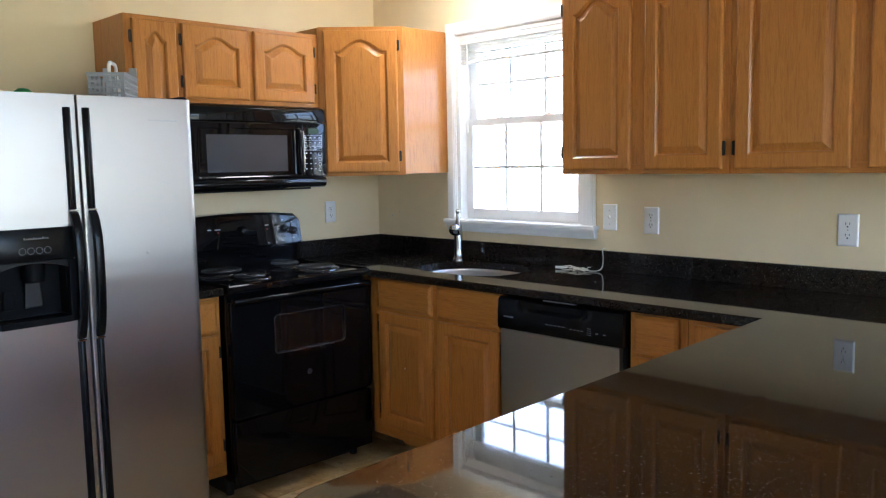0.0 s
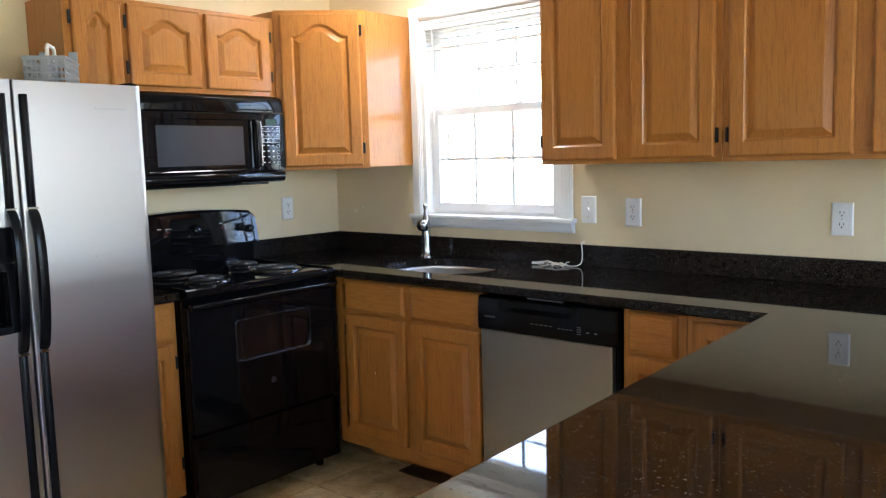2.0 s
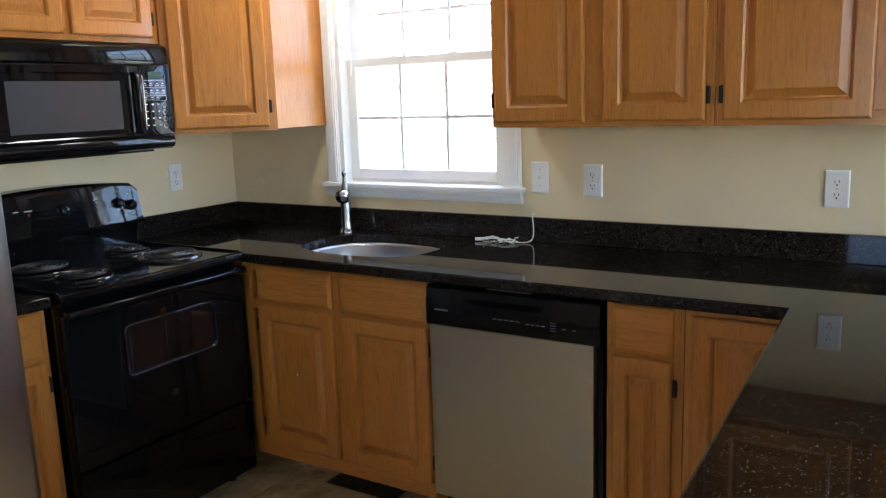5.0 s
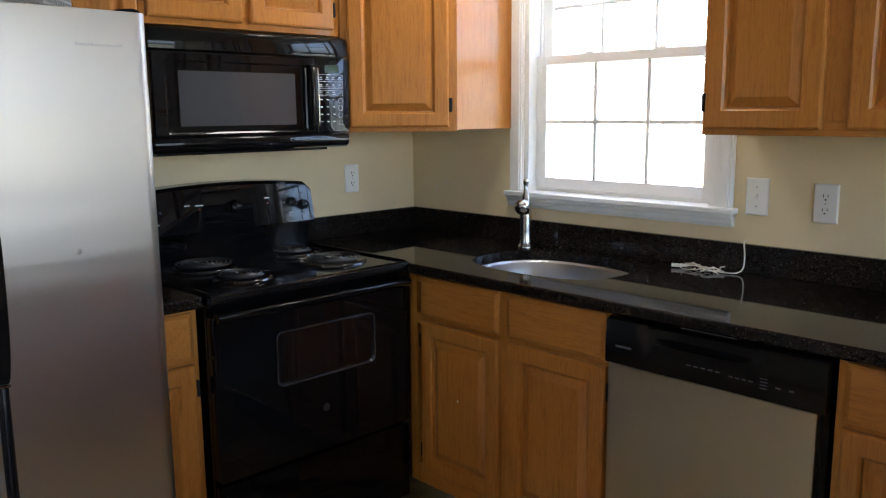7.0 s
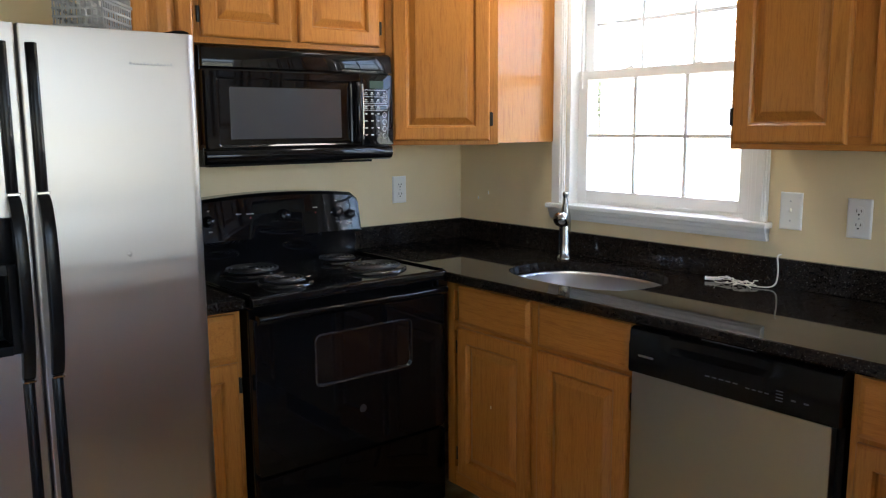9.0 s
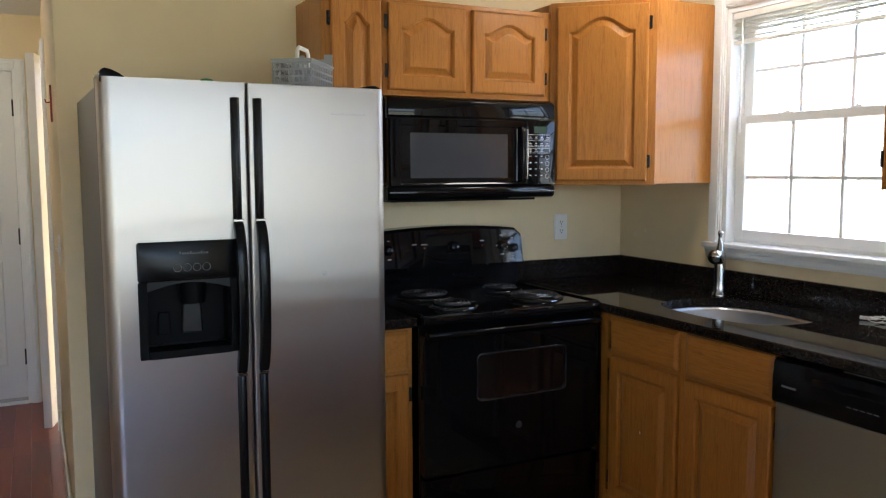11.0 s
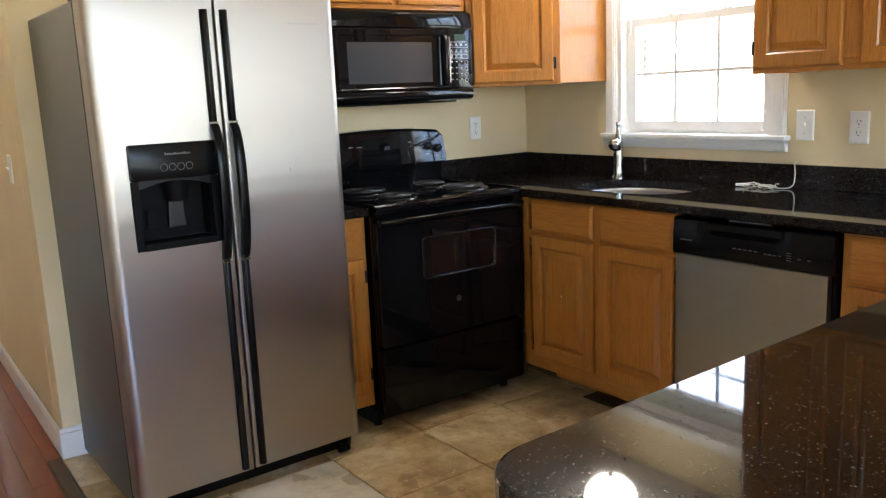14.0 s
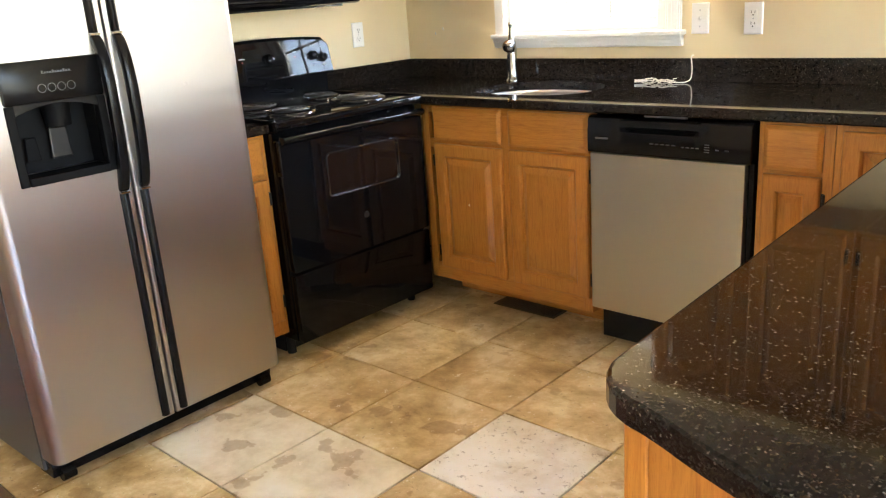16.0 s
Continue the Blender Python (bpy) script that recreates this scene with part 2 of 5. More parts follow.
def glowing(name, colour, strength):
    m = material(name, colour, 0.5)
    b = m.node_tree.nodes["Principled BSDF"]
    b.inputs["Emission Color"].default_value = (*colour, 1)
    b.inputs["Emission Strength"].default_value = strength
    return m


OPAL = glowing("lit_opal_glass", (1.0, 0.88, 0.72), 2.4)
OPAL_HALL = glowing("lit_opal_glass_dim", (1.0, 0.86, 0.68), 1.9)
DISPLAY = glowing("green_display", (0.010, 0.032, 0.016), 0.02)
GRASS = painted("lawn", (0.17, 0.165, 0.10), 0.9, 0.3, 0.5, 30)
BARK = painted("bark", (0.22, 0.18, 0.14), 0.9, 0.3, 0.6, 40)
LEAF = painted("leaves", (0.17, 0.19, 0.10), 0.6, 0.35, 0.2, 5)

# ---------------------------------------------------------------- mesh helpers


def link_mesh(name, bm, mat, smooth=0.0):
    bmesh.ops.recalc_face_normals(bm, faces=bm.faces)
    me = bpy.data.meshes.new(name)
    bm.to_mesh(me)
    bm.free()
    me.materials.append(mat)
    if smooth:
        for p in me.polygons:
            p.use_smooth = True
        me.set_sharp_from_angle(angle=radians(smooth))
    return new(name, me)


def part(name, bm, mat, parent, label="", smooth=0.0):
    ob = link_mesh(name, bm, mat, smooth)
    ob.parent = parent
    if label:
        tagged(ob, label=label)
    return ob


def structure(name, bm, mat, label, category, smooth=0.0):
    return tagged(link_mesh(name, bm, mat, smooth), label, category, kind="structure")


def thing(name, at, label, category, group="", kind="", turn=0.0):
    """An empty at the base of a thing, that parents its parts."""
    ob = new(name)
    ob.empty_display_size = 0.05
    ob.matrix_basis = pose(*at, 0, 0, turn)
    return tagged(ob, label, category, group, kind)


def add_box(bm, x0, x1, y0, y1, z0, z1, bevel=0.0, segments=2):
    m = Matrix.Translation(((x0 + x1) / 2, (y0 + y1) / 2, (z0 + z1) / 2)) @ Matrix.Diagonal((abs(x1 - x0), abs(y1 - y0), abs(z1 - z0), 1))
    made = bmesh.ops.create_cube(bm, size=1, matrix=m)["verts"]
    if bevel:
        edges = list({e for v in made for e in v.link_edges})
        bmesh.ops.bevel(bm, geom=edges, offset=bevel, segments=segments, profile=0.5, affect="EDGES")
    return bm


def box(x0, x1, y0, y1, z0, z1, bevel=0.0, segments=2):
    return add_box(bmesh.new(), x0, x1, y0, y1, z0, z1, bevel, segments)


def boxes(rows, bevel=0.0):
    bm = bmesh.new()
    for row in rows:
        add_box(bm, *row, bevel)
    return bm


def lathe(profile, m=None, steps=32, bm=None):
    """A turned shape from (radius, height) pairs, about z."""
    bm = bm or bmesh.new()
    m = m or Matrix()
    rings = []
    for r, z in profile:
        if r < 1e-5:
            rings.append([bm.verts.new(m @ Vector((0, 0, z)))])
        else:
            rings.append([bm.verts.new(m @ Vector((r * math.cos(a), r * math.sin(a), z))) for a in (2 * math.pi * k / steps for k in range(steps))])
    for a, b in zip(rings, rings[1:]):
        for k in range(steps):
            quad = [a[k % len(a)], a[(k + 1) % len(a)], b[(k + 1) % len(b)], b[k % len(b)]]
            seen = list(dict.fromkeys(quad))
            if len(seen) > 2:
                bm.faces.new(seen)
    for ring in (rings[0], rings[-1]):
        if len(ring) > 2:
            bm.faces.new(ring)
    return bm


def tube(points, radius, steps=8, bm=None, closed=False, smooth_count=0):
    """A round bar along points; radius is a number or one per point."""
    bm = bm or bmesh.new()
    pts = [Vector(p) for p in points]
    if smooth_count:
        pts = curve_points(pts, smooth_count)
    radii = radius if isinstance(radius, (list, tuple)) else [radius] * len(pts)
    rings, side = [], None
    for k, p in enumerate(pts):
        a, b = pts[max(k - 1, 0)], pts[min(k + 1, len(pts) - 1)]
        d = (b - a).normalized()
        if side is None:
            side = d.orthogonal().normalized()
        side = (side - d * side.dot(d)).normalized()
        up = d.cross(side)
        rings.append([bm.verts.new(p + radii[k] * (math.cos(t) * side + math.sin(t) * up)) for t in (2 * math.pi * i / steps for i in range(steps))])
    for a, b in zip(rings, rings[1:]):
        for k in range(steps):
            bm.faces.new([a[k], a[(k + 1) % steps], b[(k + 1) % steps], b[k]])
    bm.faces.new(rings[0][::-1])
    bm.faces.new(rings[-1])
    return bm


def curve_points(pts, count):
    """A smooth line through the points (Catmull-Rom)."""
    out = []
    ext = [pts[0] * 2 - pts[1], *pts, pts[-1] * 2 - pts[-2]]
    for k in range(1, len(ext) - 2):
        p0, p1, p2, p3 = ext[k - 1 : k + 3]
        for s in range(count):
            u = s / count
            out.append(0.5 * (2 * p1 + (p2 - p0) * u + (2 * p0 - 5 * p1 + 4 * p2 - p3) * u * u + (3 * p1 - p0 - 3 * p2 + p3) * u**3))
    out.append(pts[-1])
    return out


def prism(outline, depth_axis, a, b, bevel=0.0):
    """Extrudes a 2D outline along an axis, from a to b. The outline's axes are the other two, in order."""
    bm = bmesh.new()

    def at(p, d):
        q = list(p)
        q.insert("xyz".index(depth_axis), d)
        return q

    low = [bm.verts.new(at(p, a)) for p in outline]
    high = [bm.verts.new(at(p, b)) for p in outline]
    bm.faces.new(low)
    bm.faces.new(high)
    for k in range(len(low)):
        j = (k + 1) % len(low)
        bm.faces.new([low[k], low[j], high[j], high[k]])
    if bevel:
        bmesh.ops.recalc_face_normals(bm, faces=bm.faces)
        sharp = [e for e in bm.edges if len(e.link_faces) == 2 and e.calc_face_angle(0) > 0.6]
        bmesh.ops.bevel(bm, geom=sharp, offset=bevel, segments=2, profile=0.5, affect="EDGES")
    return bm


def loops_skin(bm, loops, close_last=True):
    rows = [[bm.verts.new(p) for p in loop] for loop in loops]
    for a, b in zip(rows, rows[1:]):
        for k in range(len(a)):
            j = (k + 1) % len(a)
            bm.faces.new([a[k], a[j], b[j], b[k]])
    if close_last:
        bm.faces.new(rows[-1])
    bm.faces.new(rows[0][::-1])
    return bm


def panel_loop(w, h, inset_side, inset_bottom, inset_top, arch, y, samples=16):
    """A rectangle standing in the xz plane whose top may rise in an arch, at depth y."""
    x0, x1, z0, z1 = inset_side, w - inset_side, inset_bottom, h - inset_top
    pts = [(x0, y, z0), (x1, y, z0)]
    for k in range(samples + 1):
        u = k / samples
        s = min(max((u - 0.08) / 0.84, 0), 1)
        pts.append((x1 + (x0 - x1) * u, y, z1 - arch + arch * math.sin(math.pi * s) ** 1.25))
    return pts


def raised_door(w, h, arch=0.0, stile=0.056, rail=0.056):
    """A raised-panel front, 19 mm thick, its face towards -y, its lower corner at the origin. The back lies in y = 0."""
    t = 0.019
    bm = bmesh.new()
    top = rail + (0.0 if not arch else -0.004)
    loops = [
        panel_loop(w, h, 0, 0, 0, 0, 0),
        panel_loop(w, h, 0, 0, 0, 0, -t + 0.007),
        panel_loop(w, h, 0.0025, 0.0025, 0.0025, 0, -t + 0.0025),
        panel_loop(w, h, 0.008, 0.008, 0.008, 0, -t),
        panel_loop(w, h, stile - 0.006, rail - 0.006, top - 0.006, arch, -t),
        panel_loop(w, h, stile, rail, top, arch, -t + 0.005),
        panel_loop(w, h, stile + 0.003, rail + 0.003, top + 0.003, arch, -t + 0.0135),
        panel_loop(w, h, stile + 0.008, rail + 0.008, top + 0.009, arch, -t + 0.0135),
        panel_loop(w, h, stile + 0.030, rail + 0.030, top + 0.030, arch * 0.9, -t + 0.002),
        panel_loop(w, h, stile + 0.034, rail + 0.034, top + 0.034, arch * 0.9, -t + 0.0015),
    ]
    return loops_skin(bm, loops)


def drawer_front(w, h):
    t = 0.019
    loops = [panel_loop(w, h, i, i, i, 0, y) for i, y in ((0, 0), (0, -t + 0.008), (0.004, -t + 0.0055), (0.013, -t + 0.0005), (0.016, -t))]
    return loops_skin(bmesh.new(), loops)


def hinge_mesh():
    """A small exposed hinge: a leaf and a barrel."""
    bm = box(-0.004, 0.012, -0.003, 0.0, -0.026, 0.026, 0.001, 1)
    lathe([(0.0045, -0.024), (0.0045, 0.024)], Matrix.Translation((-0.003, -0.005, 0)), 8, bm)
    return bm

# ---------------------------------------------------------------- the setting
CT = 0.932  # counter top
CEIL = 2.375
ENDY = -2.472  # end of the wall behind the fridge
HALLX = -2.44  # wall with the front door
HALLY = -3.61  # far side of the hall
EAST, SOUTH = 6.5, -5.2
WX0, WX1, WZ0, WZ1 = 0.655, 1.462, 1.135, 2.085  # kitchen window's opening

structure("wall_north", boxes([
    (-0.14, WX0, 0, 0.16, 0, CEIL), (WX1, EAST + 0.14, 0, 0.16, 0, CEIL),
    (WX0, WX1, 0, 0.16, 0, WZ0 - 0.02), (WX0, WX1, 0, 0.16, WZ1, CEIL)]), WALL,
    "cream-yellow painted wall with a window over the sink", "wall")
structure("wall_west", box(-0.14, 0, ENDY, 0, 0, CEIL, 0.004), WALL, "cream-yellow painted wall behind the stove and fridge", "wall")
# hall side: right wall with a doorway near the front door
structure("wall_hall_north", boxes([
    (-1.80, -0.142, ENDY, ENDY + 0.12, 0, CEIL), (HALLX, -2.36, ENDY, ENDY + 0.12, 0, CEIL), (-2.36, -1.80, ENDY, ENDY + 0.12, 2.08, CEIL)]), WALL,
    "cream-yellow painted hall wall beside the front door", "wall")
structure("wall_hall_west", boxes([
    (HALLX - 0.14, HALLX, HALLY - 0.12, -3.552, 0, CEIL), (HALLX - 0.14, HALLX, -2.628, ENDY + 0.12, 0, CEIL), (HALLX - 0.14, HALLX, -3.552, -2.628, 2.055, CEIL)]), WALL,
    "cream-yellow wall round the white front door", "wall")
structure("wall_hall_south", boxes([
    (HALLX, -1.90, HALLY - 0.12, HALLY, 0, CEIL), (-1.08, 1.0, HALLY - 0.12, HALLY, 0, CEIL), (-1.90, -1.08, HALLY - 0.12, HALLY, 2.08, CEIL)]), WALL,
    "cream-yellow painted hall wall with a doorway", "wall")
# unseen slabs, added so sky light does not leak round the hall doors
structure("wall_leak_blocker", boxes([(-2.40, -1.76, ENDY + 0.20, ENDY + 0.24, 0, CEIL), (-1.94, -1.04, HALLY - 0.24, HALLY - 0.20, 0, CEIL)]), WALL, "plain cream slabs behind the hall doors, added to stop light leaks", "wall")
structure("wall_dining_west", box(0.86, 1.0, SOUTH, HALLY - 0.12, 0, CEIL), WALL, "cream-yellow painted wall", "wall")
# opening never in view, cut to let sky light reach the cabinet fronts
structure("wall_south", boxes([(1.0, 2.2, SOUTH - 0.14, SOUTH, 0, CEIL), (2.8, EAST, SOUTH - 0.14, SOUTH, 0, CEIL), (2.2, 2.8, SOUTH - 0.14, SOUTH, 0, 0.95), (2.2, 2.8, SOUTH - 0.14, SOUTH, 2.0, CEIL)]), WALL, "cream-yellow painted wall with an unseen opening added for light", "wall")
structure("wall_east", boxes([
    (EAST, EAST + 0.14, SOUTH, -4.6, 0, CEIL), (EAST, EAST + 0.14, -2.9, -2.1, 0, CEIL), (EAST, EAST + 0.14, -0.3, 0, 0, CEIL),
    (EAST, EAST + 0.14, -4.6, -2.9, 2.25, CEIL), (EAST, EAST + 0.14, -4.6, -2.9, 0, 0.25),
    (EAST, EAST + 0.14, -2.1, -0.3, 2.25, CEIL), (EAST, EAST + 0.14, -2.1, -0.3, 0, 0.65)]), WALL, "cream-yellow wall with two wide windows", "wall")
structure("ceiling", box(HALLX - 0.14, EAST + 0.14, SOUTH - 0.14, 0.16, CEIL, CEIL + 0.1), CEILING, "flat white painted ceiling", "ceiling")
structure("floor", box(HALLX - 0.14, EAST + 0.14, SOUTH - 0.14, 0.16, -0.12, -0.012), GROUT, "grouted bed under travertine tiles and wood planks", "floor")


def casing(bm, axis, at, u0, u1, z0, z1, width, out):
    """A moulded door or window casing on three sides of an opening, on a wall plane; out: +1 or -1 along the normal."""
    for (a, b, c, d) in ((u0 - width, u0, z0, z1 + width), (u1, u1 + width, z0, z1 + width), (u0, u1, z1, z1 + width)):
        for shrink, depth in ((0.0, 0.012), (0.012, 0.018), (0.03, 0.022)):
            lo, hi = sorted((at, at + out * depth))
            if b - a < d - c:
                row = (a + shrink, b - shrink * 0.4, c, d - shrink * (0 if b - a > 0.2 else 0.4))
            else:
                row = (a, b, c + shrink * 0.4, d - shrink)
            if axis == "y":
                add_box(bm, row[0], row[1], lo, hi, row[2], row[3], 0.002, 1)
            else:
                add_box(bm, lo, hi, row[0], row[1], row[2], row[3], 0.002, 1)
    return bm


def baseboard(name, x0, x1, y0, y1):
    bm = box(x0, x1, y0, y1, 0, 0.105, 0.003, 1)
    dx, dy = x1 - x0, y1 - y0
    if dx < dy:
        add_box(bm, x0, x0 + dx * 0.6, y0, y1, 0.105, 0.125, 0.003, 1)
    else:
        add_box(bm, x0, x1, y0, y1 - dy * 0.4, 0.105, 0.125, 0.003, 1)
    return structure(name, bm, WHITE, "white painted wooden baseboard along the wall", "baseboard")


baseboard("baseboard", 0.0, 0.016, ENDY - 0.016, -1.66)
baseboard("baseboard", -1.73, 0.0, ENDY - 0.016, ENDY)
baseboard("baseboard", HALLX, -1.97, HALLY, HALLY + 0.016)
baseboard("baseboard", -1.01, 1.0, HALLY, HALLY + 0.016)


structure("trim", casing(bmesh.new(), "y", ENDY, -2.36, -1.80, 0, 2.08, 0.066, -1), WHITE, "white moulded casing round a hall doorway", "trim")
structure("trim", casing(bmesh.new(), "y", HALLY, -1.90, -1.08, 0, 2.08, 0.066, 1), WHITE, "white moulded casing round a hall doorway", "trim")
structure("trim", casing(bmesh.new(), "x", HALLX, -3.552, -2.628, 0, 2.055, 0.056, 1), WHITE, "white moulded casing round the front door", "trim")
structure("threshold", prism([(-2.545, 0.0), (-2.489, 0.0), (-2.497, 0.008), (-2.537, 0.008)], "x", 0.0, 3.46), material("bronze_strip", (0.10, 0.06, 0.03), 0.45, 0.4), "dark strip between tile and wood floor", "threshold")


def panel_door(name, label, width, height):
    """A six-panel door in the yz plane, its face towards +x, hinges at high y. Lower corner at the origin."""
    door = thing(name, (0, 0, 0), label, "door", kind="structure")
    bm = box(-0.044, 0, 0, width, 0, height, 0.002, 1)
    mid, edge = 0.10, 0.115
    half = (width - 2 * edge - mid) / 2
    for y0 in (edge, edge + half + mid):
        for z0, z1 in ((0.235, 0.855), (0.985, 1.625), (1.735, 1.915)):
            loops = [[(x, y0 + i, z0 + i), (x, y0 + half - i, z0 + i), (x, y0 + half - i, z1 - i), (x, y0 + i, z1 - i)] for x, i in ((-0.01, -0.016), (0.002, -0.014), (0.006, -0.006), (0.003, 0.003), (0.0008, 0.014), (0.0008, 0.022), (0.0045, 0.044), (0.005, 0.05))]
            loops_skin(bm, loops)
    part("leaf", bm, DOOR_WHITE, door)
    return door


front = panel_door("door_1", "white six-panel front door with brass lock and knob, closed", 0.892, 2.018)
front.matrix_basis = pose(HALLX - 0.02, -3.536, 0.022)
turned = pose(0, 0, 0, 0, 90, 0)
part("door_knob", lathe([(0.0, 0.062), (0.02, 0.060), (0.028, 0.048), (0.026, 0.034), (0.012, 0.024), (0.012, 0.008), (0.032, 0.006), (0.033, 0.0)], pose(0, 0.055, 0.85) @ turned, 24), BRASS, front, "polished brass knob", 40)
part("deadbolt", lathe([(0.0, 0.024), (0.018, 0.022), (0.022, 0.012), (0.032, 0.010), (0.033, 0.0)], pose(0, 0.055, 0.985) @ turned, 24), BRASS, front, "brass deadbolt", 40)
for z in (0.27, 1.02, 1.80):
    part("hinge", boxes([(0.0, 0.006, 0.884, 0.9, z - 0.05, z + 0.05)], 0.001), BLACK_METAL, front)
part("door_sweep", box(0.0, 0.012, 0, 0.892, -0.018, 0.016, 0.003, 1), material("grey_sweep", (0.4, 0.38, 0.35), 0.5), front)
part("contact_sensor", box(0.001, 0.02, 0.0, 0.028, 1.945, 2.012, 0.003, 1), PLATE, front, "small white plastic sensor")
jamb = structure("door_frame", boxes([
    (HALLX - 0.14, HALLX, -3.552, -3.538, 0, 2.055), (HALLX - 0.14, HALLX, -2.642, -2.628, 0, 2.055), (HALLX - 0.14, HALLX, -3.538, -2.642, 2.042, 2.055), (HALLX - 0.14, HALLX + 0.01, -3.538, -2.642, 0, 0.018), (HALLX - 0.09, HALLX - 0.066, -3.538, -3.518, 0.018, 2.042), (HALLX - 0.09, HALLX - 0.066, -2.662, -2.642, 0.018, 2.042), (HALLX - 0.09, HALLX - 0.066, -3.518, -2.662, 2.02, 2.042)]), WHITE,
    "white wooden frame of the front door", "door frame")
side = panel_door("door_2", "white panelled door of the hall closet, slightly ajar", 0.552, 2.07)
side.matrix_basis = pose(-2.352, ENDY + 0.05, 0.004, 0, 0, -105)
side2 = panel_door("door_3", "white panelled hall door, closed", 0.81, 2.07)
side2.matrix_basis = pose(-1.085, HALLY - 0.05, 0.004, 0, 0, 90)

# ---------------------------------------------------------------- kitchen window
win = thing("window_1", (0, 0, 0), "white double-hung window with muntins over the sink", "window", kind="structure")
bm = casing(bmesh.new(), "y", 0.0, WX0, WX1, WZ0, WZ1, 0.068, -1)
part("window_frame", bm, WHITE, win)
part("jamb", boxes([(WX0, WX0 + 0.02, 0.0, 0.16, WZ0, WZ1), (WX1 - 0.02, WX1, 0.0, 0.16, WZ0, WZ1), (WX0 + 0.02, WX1 - 0.02, 0.0, 0.16, WZ1 - 0.02, WZ1), (WX0 + 0.02, WX1 - 0.02, 0.05, 0.18, WZ0 - 0.02, WZ0 + 0.012)]), WHITE, win)
bm = box(0.582, 1.546, -0.045, 0.05, WZ0 - 0.02, WZ0, 0.004)
part("window_sill", bm, WHITE, win)
bm = boxes([(0.586, 1.538, -0.024, 0, 1.080, 1.117), (0.586, 1.538, -0.031, 0, 1.098, 1.117), (0.586, 1.538, -0.018, 0, 1.072, 1.085)], 0.003)
part("apron", bm, WHITE, win)


def sash(name, y0, y1, z0, z1, bottom, top):
    x0, x1, s = WX0 + 0.022, WX1 - 0.022, 0.045
    frame_part = part(name, boxes([
        (x0, x0 + s, y0, y1, z0, z1), (x1 - s, x1, y0, y1, z0, z1),
        (x0 + s, x1 - s, y0, y1, z0, z0 + bottom), (x0 + s, x1 - s, y0, y1, z1 - top, z1)], 0.002), WHITE, win)
    gx0, gx1, gz0, gz1 = x0 + s, x1 - s, z0 + bottom, z1 - top
    ym = (y0 + y1) / 2
    pane = part("pane", box(gx0 - 0.004, gx1 + 0.004, ym - 0.002, ym + 0.002, gz0 - 0.004, gz1 + 0.004), PANE, frame_part)
    pane.visible_shadow = False
    for k in (1, 2):
        x = gx0 + (gx1 - gx0) * k / 3
        part("muntin", box(x - 0.007, x + 0.007, ym - 0.009, ym + 0.009, gz0, gz1, 0.002, 1), WHITE, frame_part)
    z = (gz0 + gz1) / 2
    for k in range(3):
        a, b = gx0 + (gx1 - gx0) * k / 3, gx0 + (gx1 - gx0) * (k + 1) / 3
        part("muntin", box(a + (0.0072 if k else 0), b - (0.0072 if k < 2 else 0), ym - 0.008, ym + 0.008, z - 0.007, z + 0.007, 0.002, 1), WHITE, frame_part)
    return frame_part


lower = sash("lower_sash", 0.045, 0.078, WZ0 + 0.012, 1.655, 0.042, 0.034)
sash("upper_sash", 0.082, 0.115, 1.618, WZ1 - 0.022, 0.034, 0.045)
for x in (0.92, 1.22):
    part("sash_lock", boxes([(x - 0.018, x + 0.018, 0.046, 0.072, 1.655, 1.660), (x - 0.005, x + 0.010, 0.048, 0.062, 1.660, 1.665)], 0.002), PLATE, lower)

blind = thing("window_blind", (0, 0, 0), "white slatted blind raised to the top of the window", "blind")
part("head_rail", box(WX0 + 0.024, WX1 - 0.024, 0.004, 0.036, WZ1 - 0.048, WZ1 - 0.021, 0.003), BLIND, blind)
slat = boxes([(WX0 + 0.026, WX1 - 0.026, 0.008, 0.034, 0, 0.0012)])
slat_me = None
for k in range(14):
    z = WZ1 - 0.055 - 0.0055 * k
    if slat_me is None:
        ob = part("slat", slat, BLIND, blind)
        slat_me = ob.data
    else:
        ob = new("slat", slat_me)
        ob.parent = blind
    ob.matrix_basis = pose(0, 0.001 * math.sin(k * 2.1), z, 0, 0.25 * math.sin(k * 1.3), 0)
part("bottom_rail", box(WX0 + 0.026, WX1 - 0.026, 0.008, 0.034, WZ1 - 0.147, WZ1 - 0.133, 0.003), BLIND, blind)
part("tilt_wand", tube([(0.735, 0.0, WZ1 - 0.05), (0.736, -0.004, WZ1 - 0.5)], 0.004, 6), PLATE, blind)

# ---------------------------------------------------------------- cabinets
HINGE = hinge_mesh()
HINGE_ME = bpy.data.meshes.new("hinge")
HINGE.to_mesh(HINGE_ME)
HINGE.free()
HINGE_ME.materials.append(BLACK_METAL)


def front_on(cab, name, x0, x1, z0, z1, y, arch=0.0, hinges="", rail=0.056, grain=None):
    """A door (or drawer front) on a cabinet whose face looks to -y in its own frame."""
    w, h = x1 - x0, z1 - z0
    if name == "door":
        ob = part("door", raised_door(w, h, arch, rail=rail, stile=min(0.056, w * 0.27)), grain or OAK_UP, cab)
    else:
        ob = part(name, drawer_front(w, h), grain or OAK_X, cab)
    ob.matrix_basis = pose(x0, y, z0)
    if hinges:
        for z in (0.07, h - 0.07) if h < 0.5 else (0.075, h - 0.075):
            hg = new("hinge", HINGE_ME)
            hg.parent = ob
            hg.matrix_basis = pose(-0.006, -0.003, z) if hinges == "l" else pose(w + 0.006, -0.003, z, 0, 0, 0) @ Matrix.Diagonal((-1, 1, 1, 1))
    return ob


